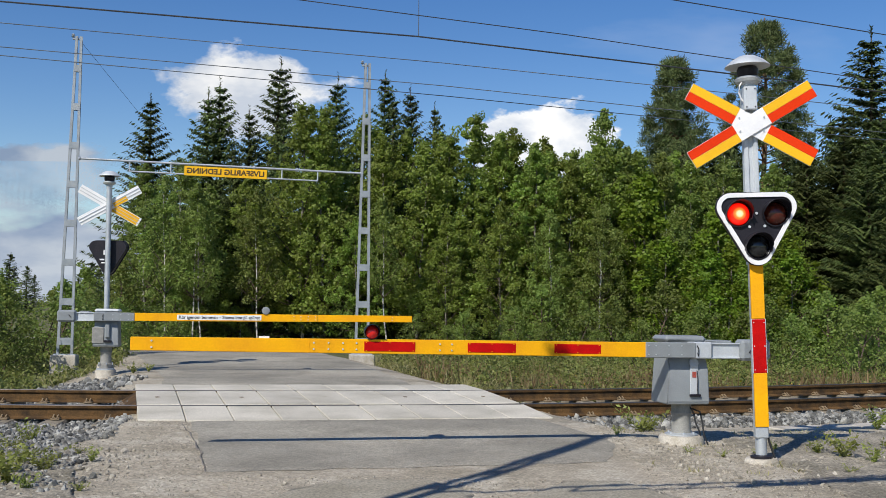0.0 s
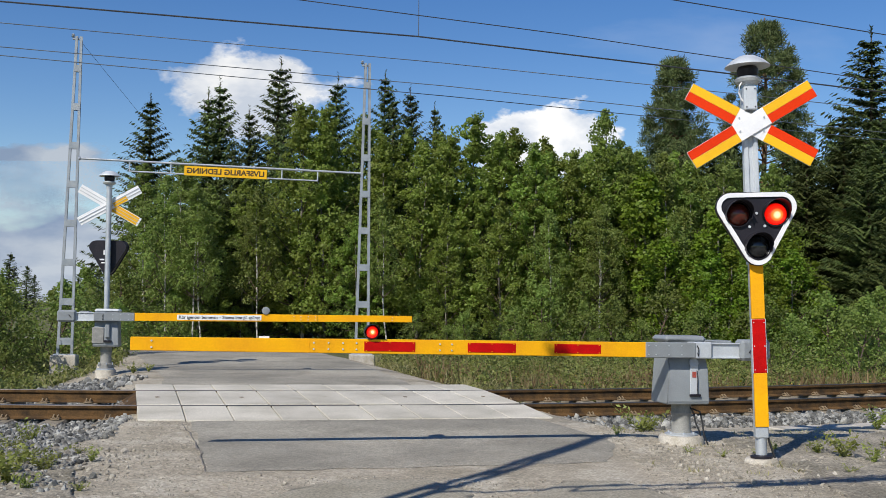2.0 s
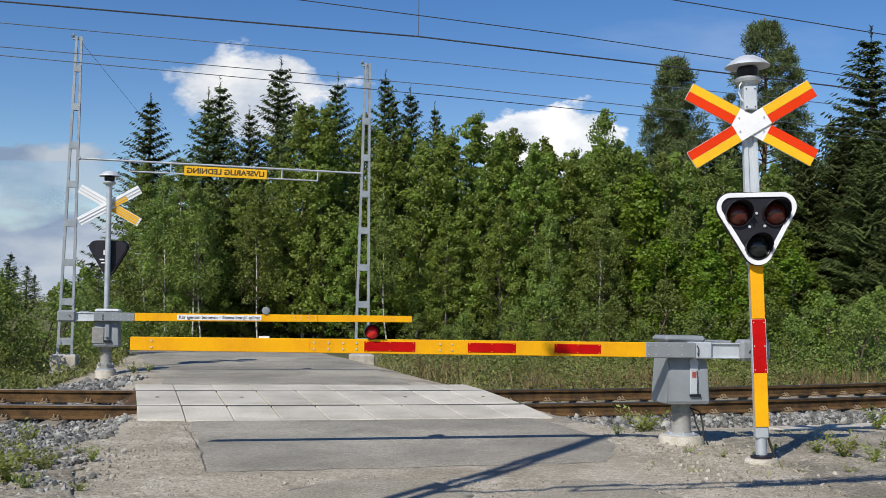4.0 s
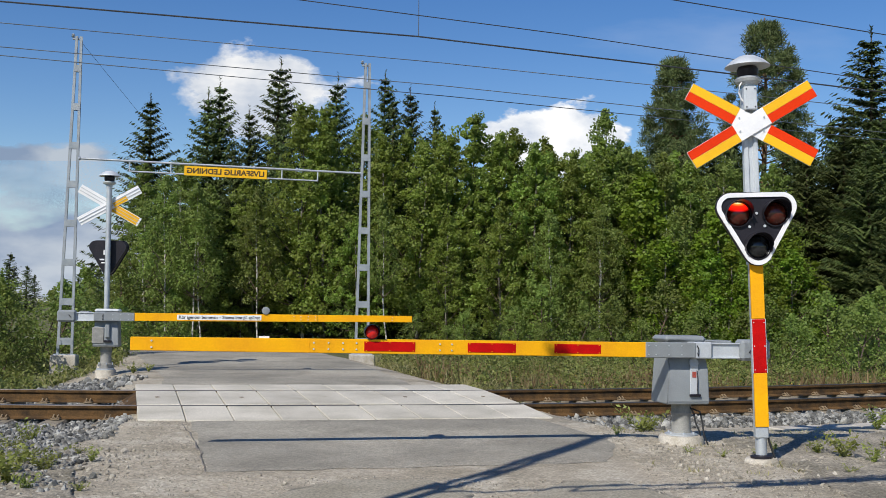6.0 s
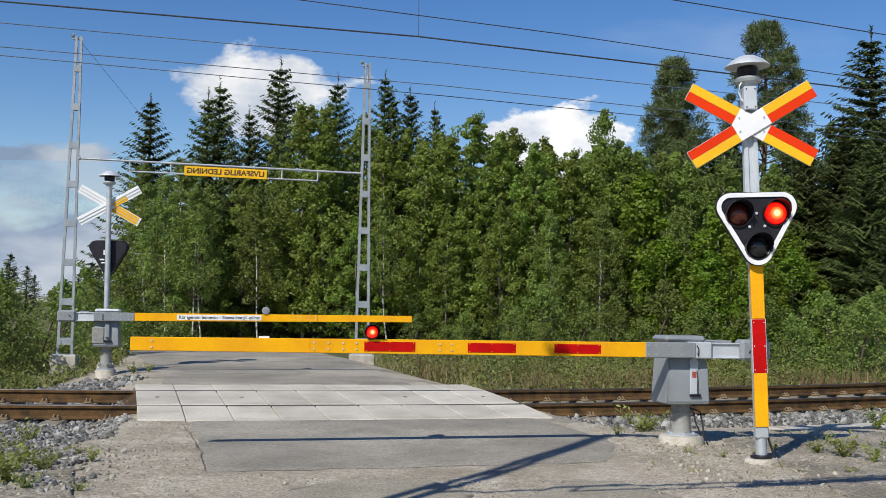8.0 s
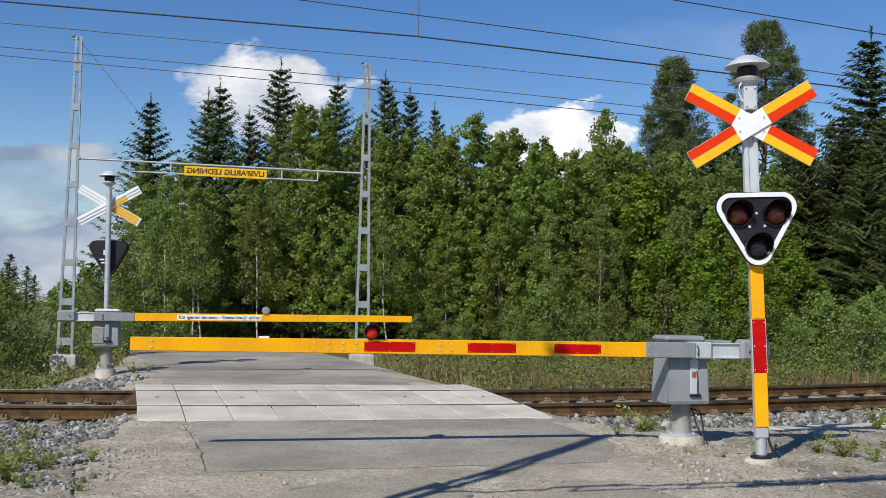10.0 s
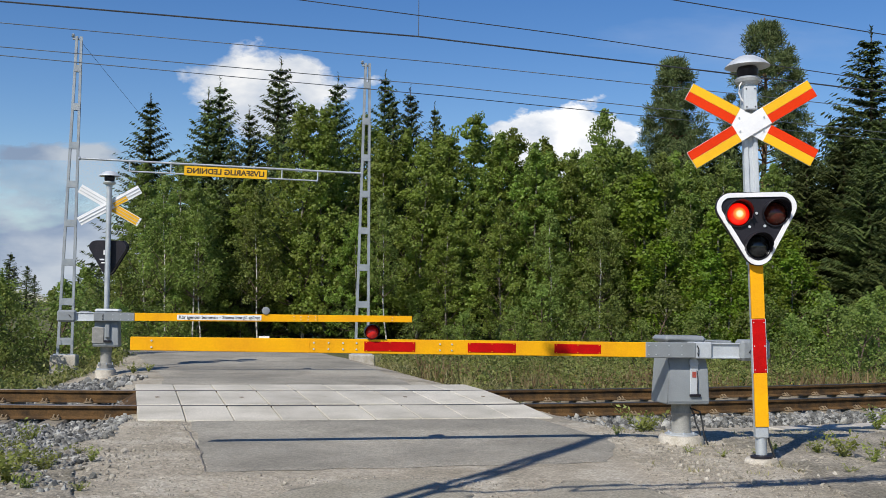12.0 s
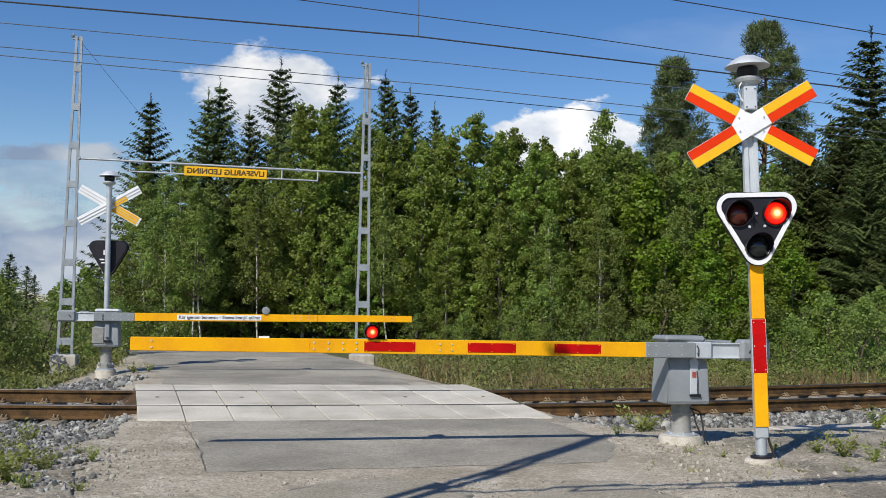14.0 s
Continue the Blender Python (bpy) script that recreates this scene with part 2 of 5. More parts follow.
def lathe(profile, seg=24, bm=None, turn=None):
    """A turned shape about z from (radius, height) pairs."""
    bm = bm or bmesh.new()
    rings = []
    for r, z in profile:
        rings.append([bm.verts.new((r * math.cos(2 * math.pi * i / seg), r * math.sin(2 * math.pi * i / seg), z)) for i in range(seg)])
    for p, q in zip(rings, rings[1:]):
        for i in range(seg):
            bm.faces.new((p[i], p[(i + 1) % seg], q[(i + 1) % seg], q[i]))
    bm.faces.new(rings[0][::-1]), bm.faces.new(rings[-1])
    if turn:
        bmesh.ops.transform(bm, matrix=turn, verts=bm.verts)
    return bm


def wire_part(name, points, radius, material, parent=None, seg=6):
    """A thin round line along points."""
    bm = bmesh.new()
    pts = [Vector(p) for p in points]
    rings = []
    for i, p in enumerate(pts):
        d = (pts[min(i + 1, len(pts) - 1)] - pts[max(i - 1, 0)]).normalized()
        s = d.cross(Vector((0, 0.13, 1))).normalized()
        t = s.cross(d)
        rings.append([bm.verts.new(p + (s * math.cos(k * 2 * math.pi / seg) + t * math.sin(k * 2 * math.pi / seg)) * radius) for k in range(seg)])
    for a, b in zip(rings, rings[1:]):
        for k in range(seg):
            bm.faces.new((a[k], a[(k + 1) % seg], b[(k + 1) % seg], b[k]))
    bm.faces.new(rings[0]), bm.faces.new(rings[-1])
    return part(name, bm, material, parent, smooth=True)


# ---- the track's line ----
X_LEFT, X_RIGHT = -9.0, 8.5


def track_y(x):
    q = min(max(x, X_LEFT), X_RIGHT)
    return 13.80 + 0.20 * (q + 1.4) + 0.0168 * (q + 1.4) ** 2 + (x - q) * track_slope(q)


def track_slope(x):
    q = min(max(x, X_LEFT), X_RIGHT)
    return 0.20 + 0.0336 * (q + 1.4)


def track_point(x, off, z=0.0):
    """A place off metres to the far side of the track's middle."""
    s = track_slope(x)
    n = math.hypot(1, s)
    return Vector((x - s / n * off, track_y(x) + off / n, z))


def track_off(x, y):
    s = track_slope(x)
    return (y - track_y(x)) / math.hypot(1, s)


CANT = 0.04            # rise per metre towards the far rail
RAIL_Z = 0.16


def smooth(a, b, x):
    t = min(max((x - a) / (b - a), 0.0), 1.0)
    return t * t * (3 - 2 * t)


ROAD_R = 0.72          # the road's edge at the track, along x


def road_mid(y):
    """The road's middle line and half width beyond the track."""
    return -1.6 - (y - 14.0) * 0.315, 2.45


def ground_z(x, y):
    """Height of the land without the road's wear."""
    off = track_off(x, y)
    bed = -0.105
    near = -0.01 + 0.02 * noise.noise((x * 0.5, y * 0.5, 0))
    far = 0.03
    z = near if off < 0 else far
    k = smooth(3.4, 1.7, abs(off))
    z = z + (bed - z) * k
    mid, half = road_mid(y)
    if off > 0:
        k2 = smooth(1.5, 2.6, abs(x - mid) - half + 1.6)
        road = 0.16 - 0.02 * smooth(16, 20, y) + 0.05 * smooth(19, 25, y) - 1.2 * smooth(26.5, 42, y)
        verge = z - 0.28 * smooth(1.6, 4.0, off) * smooth(0.3, 3.0, abs(x - mid) - half)
        z = road * (1 - k2) + verge * k2
        z += 0.25 * smooth(26, 40, y) * k2 - 0.05
    else:
        k2 = smooth(0.0, 0.55, max(-3.5 - 0.25 * (y - 11.7) - x, x - ROAD_R - 0.9 + 0.3 * (y - 12.5), 0.0))
        road = 0.035 * smooth(10.0, 11.8, y) - 0.01
        z = road * (1 - k2) + z * k2
    if x < -30 or x > 30 or y > 60:
        z = min(z, 0.0)
    return z


# ---- ground, one sheet to the horizon ----
def steps(lo, hi, fine, far):
    a = list(np.arange(lo, hi + 1e-6, fine))
    d, left, right = fine * 1.6, [], []
    x = lo
    while x > -far:
        x -= d
        d *= 1.45
        left.append(x)
    d, x = fine * 1.6, hi
    while x < far:
        x += d
        d *= 1.45
        right.append(x)
    return left[::-1] + a + right


def sheet(name, xs, ys, height, material):
    nx = len(xs)
    verts = [(x, y, height(x, y)) for y in ys for x in xs]
    faces = [(j * nx + i, j * nx + i + 1, (j + 1) * nx + i + 1, (j + 1) * nx + i) for j in range(len(ys) - 1) for i in range(nx - 1)]
    return new(name, mesh_of(name, verts, faces, material, True))


def lumps(x, y):
    """Coarse gravel relief from 0 to about 1, none where the asphalt lies."""
    if -1.95 - 0.3 * (y - 8.4) < x < 1.8 and y > 8.3:
        return 0.0
    n = noise.noise((x * 7, y * 7, 4)) + 0.8 * noise.noise((x * 15, y * 15, 6)) + 0.6 * noise.noise((x * 31, y * 31, 8))
    return min(max(0.35 + 0.5 * n, 0.0), 1.2)


def strip(name, left, right, across, along, dz, material, ragged=0.0, relief=0.0):
    """A paved strip between two edge lines, laid on the land."""
    def on(line, t):
        k = t * (len(line) - 1)
        i = min(int(k), len(line) - 2)
        return Vector(line[i]).lerp(Vector(line[i + 1]), k - i)
    verts, top = [], []
    for j in range(along + 1):
        t = j / along
        a, b = on(left, t), on(right, t)
        for i in range(across + 1):
            p = a.lerp(b, i / across)
            if ragged and (i in (0, across) or j in (0, along)):
                p = p + Vector((noise.noise((p.x * 3, p.y * 3, 1)), noise.noise((p.x * 3, p.y * 3, 5)))) * ragged
            edge = i in (0, across) or j in (0, along)
            verts.append((p.x, p.y, ground_z(p.x, p.y) + (dz * 0.62 if edge else dz) + (relief * lumps(p.x, p.y) if relief and not edge else 0.0)))
    n = across + 1
    faces = [(j * n + i, j * n + i + 1, (j + 1) * n + i + 1, (j + 1) * n + i) for j in range(along) for i in range(across)]
    return new(name, mesh_of(name, verts, faces, material, True))


ground = sheet("ground", steps(-13, 13, 0.25, 2500), steps(-7, 34, 0.25, 2500), ground_z, GROUND)
tagged(ground, "grassy meadow soil beside the railway", "ground", kind="structure")

apron = strip("gravel_apron", [(-12.5, -6), (-12.5, 2), (-12.5, 8), (-9.5, 10.9)], [(12.5, -6), (12.5, 2), (12.5, 8), (11.0, 17.4)], 90, 80, 0.012, GRAVEL_ROAD, 0.15)
shoulder = strip("gravel_surface", [(-4.4, 6.2), (-4.9, 9.0), (-3.9, 11.75)], [(4.6, 6.2), (5.2, 9.0), (4.6, 12.6)], 260, 170, 0.013, GRAVEL_ROAD, 0.1, 0.020)
tagged(shoulder, "lumpy pale grey gravel round the road", "gravel ground", kind="structure")
tagged(apron, "pale grey worn gravel and old road surface", "gravel ground", kind="structure")
yard = strip("gravel_shoulder", [(-6.9, 15.0), (-6.95, 17.6), (-7.3, 21.0), (-8.0, 25)], [(0.40, 15.9), (-0.05, 18.5), (-0.85, 22), (-1.75, 25.4)], 30, 40, 0.012, GRAVEL_ROAD, 0.2)
tagged(yard, "pale gravel shoulder along the road", "gravel shoulder", kind="structure")
near_road = strip("road_near", [(-1.93, 8.44), (-2.35, 9.9), (-2.92, 11.85)], [(1.55, 9.35), (1.85, 10.6), (1.12, 12.85)], 30, 30, 0.026, ASPHALT, 0.06)
tagged(near_road, "grey patched asphalt before the level crossing", "road", kind="structure")
far_road = strip("road_far", [(-4.35, 15.75), (-4.75, 17.4), (-5.7, 20.0), (-7.05, 23.6), (-8.6, 27), (-14, 34), (-30, 42)],
                 [(-0.45, 16.45), (-0.72, 18.0), (-1.25, 20.5), (-2.4, 24.6), (-4.0, 29), (-9, 38), (-30, 48)], 24, 90, 0.026, ASPHALT, 0.06)
tagged(far_road, "grey asphalt road running over a crest to the woods", "road", kind="structure")


DIRT = mat("trodden_dirt", (0.315, 0.286, 0.222), 0.95, dark=(0.26, 0.235, 0.178), stain=1.6, grain=50, grain_amount=0.35, bump=0.4, spec=0.25)
for left, right in (([(-1.25, 7.0), (-1.2, 7.6), (-0.75, 8.15)], [(0.35, 6.9), (0.30, 7.6), (-0.1, 8.2)]), ([(0.62, 6.7), (0.70, 7.5), (1.0, 8.25)], [(2.0, 6.7), (1.85, 7.5), (1.45, 8.3)])):
    tagged(strip("dirt_patch", left, right, 20, 20, 0.036, DIRT, 0.12), "smooth olive-brown trodden dirt on the gravel", "dirt patch", kind="structure")

soil = strip("gravel_soil", [(-4.6, 6.6), (-5.4, 8.2), (-6.2, 9.3)], [(-2.35, 6.6), (-2.95, 8.3), (-3.55, 9.75)], 80, 80, 0.022, SOIL_GRAVEL, 0.25, 0.034)
tagged(soil, "dark weedy gravel and soil below the ballast", "gravel ground", kind="structure")
# real soil, spread wider so that its dark colour also stands in for shadows
soil = strip("gravel_soil", [(3.0, 6.8), (3.15, 9.2), (3.0, 11.0)], [(5.6, 6.4), (6.2, 9.6), (6.6, 12.4)], 80, 90, 0.022, SOIL_GRAVEL, 0.25, 0.034)
tagged(soil, "dark weedy gravel and soil beside the cable duct, spread over shadowed ground", "gravel ground", kind="structure")


# ---- track ----
# soil at the asphalt's low step, with the step's shadow painted in as dark colour
crack = strip("road_crack", [(-1.945, 8.43), (-2.365, 9.9), (-2.935, 11.5)], [(-1.933, 8.44), (-2.353, 9.9), (-2.920, 11.5)], 2, 60, 0.030, mat("soil_and_step_shade", (0.15, 0.135, 0.115), 0.95, dark=(0.20, 0.18, 0.155), stain=6, bump=0.6), 0.06)
tagged(crack, "dark ragged line of soil and painted shade along the asphalt's edge", "road crack", kind="structure")


def rail_z(off):
    return RAIL_Z + CANT * off


def sweep(name, outline, off, xs, material, parent=None, dz=0.0):
    """A bar of a given cross section along the track."""
    verts, faces, n = [], [], len(outline)
    for x in xs:
        for o, z in outline:
            p = track_point(x, off + o)
            verts.append((p.x, p.y, rail_z(off) + z + dz))
    for k in range(len(xs) - 1):
        for i in range(n):
            faces.append((k * n + i, k * n + (i + 1) % n, (k + 1) * n + (i + 1) % n, (k + 1) * n + i))
    faces += [tuple(range(n)), tuple(range((len(xs) - 1) * n, len(xs) * n))[::-1]]
    me = mesh_of(name, verts, faces, material)
    ob = new(name, me)
    ob.parent = parent
    return ob


RAIL_BODY = [(-0.075, -0.172), (0.075, -0.172), (0.075, -0.160), (0.012, -0.135), (0.009, -0.05), (0.034, -0.040), (0.036, -0.008),
             (-0.036, -0.008), (-0.034, -0.040), (-0.009, -0.05), (-0.012, -0.135), (-0.075, -0.160)]
RAIL_HEAD = [(-0.036, -0.008), (0.036, -0.008), (0.034, -0.001), (0.022, 0.0), (-0.022, 0.0), (-0.034, -0.001)]
rail_xs = [-260, -120, -60, -30, -18] + [-12 + 0.5 * i for i in range(52)] + [18, 30, 60, 120, 260]
for off in (-0.755, 0.755):
    r = empty("rail", pose(0, 0, 0), "rusty brown steel rail with a worn dark top", "rail", "rails of the track")
    sweep("rail_body", RAIL_BODY, off, rail_xs, RAIL_RUST, r)
    tagged(sweep("rail_head", RAIL_HEAD, off, rail_xs, RAIL_TOP, r), "worn grey running surface")

# sleepers with clips, outside the crossing
clip_bm = bmesh.new()
box((-0.055, -0.07, 0.0), (0.055, 0.07, 0.018), 0.004, clip_bm)
for sx in (-0.026, 0.026):
    tube((sx, -0.06, 0.015), (sx, 0.0, 0.055), 0.009, seg=6, bm=clip_bm)
    tube((sx, 0.0, 0.055), (sx, 0.06, 0.02), 0.009, seg=6, bm=clip_bm)
clip_me = bpy.data.meshes.new("clip")
clip_bm.to_mesh(clip_me), clip_bm.free()
clip_me.materials.append(mat("clip_rust", (0.26, 0.19, 0.11), 0.8, stain=8, grain=60, bump=0.2))
sl_me = None
for i in range(44):
    x = -13.2 + 0.6 * i
    if -4.15 < x < 1.0:
        continue
    p = track_point(x, 0, RAIL_Z - 0.172)
    m = Matrix.Translation(p) @ Matrix.Rotation(math.atan(track_slope(x)), 4, "Z") @ Matrix.Rotation(math.atan(CANT), 4, "X")
    s = empty("sleeper", m, "grey-brown concrete sleeper under the rails", "sleeper", "sleepers of the track")
    if not sl_me:
        b = part("beam", box((-0.13, -1.25, -0.20), (0.13, 1.25, -0.002), 0.02), SLEEPER, s)
        sl_me = b.data
    else:
        b = new("beam", sl_me)
        b.parent = s
    for off in (-0.755, 0.755):
        for side in (-1, 1):
            c = new("clip", clip_me)
            c.parent = s
            c.location = (0, off + side * 0.085, 0.004)

# crossing panels of concrete
crossing = empty("crossing_deck", pose(0, 0, 0), "pale grey concrete slabs between and beside the rails", "level crossing", kind="structure")
CX0, CX1, NPAN = -4.03, 0.88, 9


def deck_point(x, off, z):
    """Like track_point, along the road's slanting direction."""
    d = Vector((-0.30, 0.954, 0))
    sl = track_slope(x)
    nrm = Vector((-sl, 1, 0)).normalized()
    p = track_point(x, 0) + d * (off / d.dot(nrm))
    return Vector((p.x, p.y, z))


def slab(x0, x1, o0, o1, z0, z1, seed):
    """A slab between two stations and two offsets, its top at z0 on the near and z1 on the far edge."""
    bm = bmesh.new()
    wob = 0.004 * math.sin(seed * 12.9)
    top = [deck_point(x0, o0, z0 + wob), deck_point(x1, o0, z0 + wob), deck_point(x1, o1, z1 + wob), deck_point(x0, o1, z1 + wob)]
    vs = [bm.verts.new(p) for p in top] + [bm.verts.new(p - Vector((0, 0, 0.13))) for p in top]
    for f in ((0, 1, 2, 3), (7, 6, 5, 4), (0, 4, 5, 1), (1, 5, 6, 2), (2, 6, 7, 3), (3, 7, 4, 0)):
        bm.faces.new([vs[k] for k in f])
    bmesh.ops.bevel(bm, geom=list(bm.edges), offset=0.008, segments=1, affect="EDGES")
    return bm


for i in range(NPAN):
    a = CX0 + (CX1 - CX0) * i / NPAN + 0.006
    b = CX0 + (CX1 - CX0) * (i + 1) / NPAN - 0.006
    for o0, o1, z0, z1 in ((-1.77, -0.815, 0.060, rail_z(-0.8)), (-0.655, 0.715, rail_z(-0.665), rail_z(0.7)), (0.80, 1.66, rail_z(0.8), rail_z(1.2) - 0.005)):
        s = part("slab", slab(a, b, o0, o1, z0, z1, i * 3 + o0), CONCRETE_PANEL, crossing)
        if i % 2 == 0 and -1 < o0 < 0:
            c = deck_point((a + b) / 2, (o0 + o1) / 2, (z0 + z1) / 2 + 0.001)
            part("lifting_hole", lathe([(0.030, -0.01), (0.030, 0.002), (0.018, 0.0025)], 10, turn=Matrix.Translation(c)), RAIL_RUST, s)
# steel run-up plates at the ends of the middle slabs
for x, s in ((CX0, -1), (CX1, 1)):
    bm = bmesh.new()
    pts = [deck_point(x, -0.6, rail_z(-0.6) - 0.01), deck_point(x, 0.6, rail_z(0.6) - 0.01), deck_point(x + s * 0.28, 0.6, 0.0), deck_point(x + s * 0.28, -0.6, -0.02)]
    vs = [bm.verts.new(p) for p in pts] + [bm.verts.new(p - Vector((0, 0, 0.03))) for p in pts]
    for f in ((0, 1, 2, 3), (7, 6, 5, 4), (0, 4, 5, 1), (1, 5, 6, 2), (2, 6, 7, 3), (3, 7, 4, 0)):
        bm.faces.new([vs[k] for k in f])
    part("end_plate", bm, RAIL_RUST, crossing, "rusty sloping steel end plate")


# ballast stones
def stones(name, count, pick, lo, hi, seed, label, material=None):
    rng = np.random.default_rng(seed)
    bm = bmesh.new()
    bmesh.ops.create_icosphere(bm, subdivisions=1, radius=1.0)
    if hi < 0.02:
        bm.clear()
        bmesh.ops.create_uvsphere(bm, u_segments=4, v_segments=2, radius=1.0)
    bm.verts.ensure_lookup_table()
    bmesh.ops.triangulate(bm, faces=list(bm.faces))
    bm.verts.index_update()
    base = np.array([v.co[:] for v in bm.verts])
    tri = np.array([[v.index for v in f.verts] for f in bm.faces])
    bm.free()
    V, F, n = [], [], 0
    while n < count:
        p = pick(rng)
        if p is None:
            continue
        r = rng.uniform(lo, hi) * (1.0 if rng.random() < 0.93 else 1.5)
        w = base * rng.uniform(0.62, 1.25, (len(base), 1)) * np.array([rng.uniform(0.8, 1.3), rng.uniform(0.8, 1.3), rng.uniform(0.55, 0.9)]) * r
        q = Euler(rng.uniform(-3, 3, 3)).to_matrix()
        w = w @ np.array(q).T + np.array(p) + np.array([0, 0, r * 0.25])
        V.append(w), F.append(tri + n * len(base))
        n += 1
    me = mesh_of(name, np.concatenate(V).tolist(), np.concatenate(F).tolist(), material or STONE)
    return tagged(new(name, me), label, "stones", kind="stuff")


def pick_ballast(x0, x1, o0, o1):
    def go(rng):
        x, o = rng.uniform(x0, x1), rng.uniform(o0, o1)
        p = track_point(x, o)
        fade = smooth(o0, o0 + 0.7, o) if o0 < -1.2 else 1
        if o < -0.8 and p.x > -3.70 - 0.20 * (p.y - 11.7) + 0.5 * noise.noise((p.x, p.y, 2)) and p.x < 1.0:
            return None
        if o < -3.2 and noise.noise((p.x * 1.1, p.y * 1.1, 9)) < -0.1:
            return None
        if rng.random() > fade:
            return None
        return p.x, p.y, ground_z(p.x, p.y) + rng.uniform(-0.015, 0.018)
    return go


stones("ballast", 8200, pick_ballast(-8.0, -2.4, -5.0, -0.86), 0.018, 0.042, 1, "grey crushed stone ballast beside the rails")
stones("ballast", 3600, pick_ballast(1.35, 9.0, -2.35, -0.85), 0.022, 0.048, 2, "grey crushed stone ballast beside the rails")
stones("ballast", 1800, pick_ballast(-8.0, -4.1, -0.7, 0.7), 0.022, 0.045, 3, "grey crushed stone ballast between the rails")
stones("ballast", 2600, pick_ballast(0.95, 9.5, -0.7, 0.7), 0.022, 0.045, 4, "grey crushed stone ballast between the rails")
stones("ballast", 1300, pick_ballast(-8.0, -4.4, 0.85, 2.0), 0.022, 0.05, 5, "grey crushed stone ballast beyond the rails")


def pick_mound(rng):
    x, y = rng.uniform(-7.0, -5.0), rng.uniform(14.8, 18.3)
    if rng.random() < smooth(15.8, 18.3, y) * 0.93 or (x > -5.6 and rng.random() < 0.8):
        return None
    return x, y, ground_z(x, y) + 0.02


stones("ballast", 1500, pick_mound, 0.025, 0.06, 9, "grey crushed stone spilled at the foot of the far signal")
stones("ballast", 900, pick_ballast(1.0, 9.5, 0.85, 1.8), 0.022, 0.05, 6, "grey crushed stone ballast beyond the rails")


def pick_loose(x0, x1, y0, y1, patchy=-0.05):
    def go(rng):
        x, y = rng.uniform(x0, x1), rng.uniform(y0, y1)
        if -1.9 - 0.3 * (y - 8.4) < x < 1.75 and y > 8.3:
            return None
        if noise.noise((x * 0.9, y * 0.9, 3)) < patchy:
            return None
        return x, y, ground_z(x, y) + 0.012 + 0.018 * lumps(x, y)
    return go


def pick_edge(rng):
    x, y = rng.uniform(-5.2, -2.7), rng.uniform(7.3, 10.2)
    if rng.random() > 0.25 + 0.75 * smooth(7.6, 9.8, y) or x > -2.55 - 0.42 * (y - 7.3) + 0.4 * noise.noise((x * 2, y * 2, 5)):
        return None
    return x, y, ground_z(x, y) + 0.018 + 0.02 * lumps(x, y)


stones("loose_stones", 260, pick_loose(-5.5, 6.0, 7.2, 12.2), 0.007, 0.018, 7, "pale loose stones on the gravel", STONE_PALE)
stones("loose_stones", 700, pick_loose(2.1, 5.6, 8.2, 10.6, -0.4), 0.007, 0.026, 10, "pale loose stones round the barrier and signal", STONE_PALE)
stones("loose_stones", 700, pick_loose(-5.4, -2.6, 7.0, 9.6, -0.3), 0.008, 0.026, 21, "mixed stones in the weedy soil", STONE_PALE)
stones("ballast", 1400, pick_edge, 0.012, 0.034, 31, "scattered ballast stones below the track bed")
stones("grit", 22000, pick_loose(-5.2, 5.6, 6.9, 12.0, -0.7), 0.004, 0.0105, 8, "fine pale grit on the gravel", STONE_PALE)


# ---- road signal with crossbuck, lamps and bell ----
def rounded_triangle(r):
    """Outline of the light board: three round corners of radius r."""
    pts = []
    for cx, cz, a0 in ((0.235, 0.205, -30), (-0.235, 0.205, 90), (0.0, -0.205, 210)):
        for k in range(9):
            a = radians(a0 + 120 * k / 8)
            pts.append((cx + r * math.cos(a), cz + r * math.sin(a)))
    return pts


def lens_ball(radius, material):
    bm = bmesh.new()
    bmesh.ops.create_uvsphere(bm, u_segments=28, v_segments=18, radius=radius)
    return bm


def visor(radius, length, slant):
    """A half-round hood open below."""
    bm = bmesh.new()
    n, rows = 20, []
    for k in range(n + 1):
        a = radians(-25 + 230 * k / n)
        c, s = math.cos(a), math.sin(a)
        l = length * (0.35 + 0.65 * max(s, 0) ** 0.6) if s > 0 else length * 0.35
        rows.append([bm.verts.new((radius * c, 0, radius * s)), bm.verts.new((radius * c, -l, radius * s)),
                     bm.verts.new(((radius - 0.004) * c, -l, (radius - 0.004) * s)), bm.verts.new(((radius - 0.004) * c, 0, (radius - 0.004) * s))])
    for a, b in zip(rows, rows[1:]):
        for i in range(3):
            bm.faces.new((a[i], a[i + 1], b[i + 1], b[i]))
    return bm


LAMP_MAT = lamp_mat("red_lamp", True, 0.05, (0.075, 0.014, 0.008))
BOOM_LAMP_MAT = lamp_mat("red_boom_lamp", True, 0.08, (0.70, 0.018, 0.014))


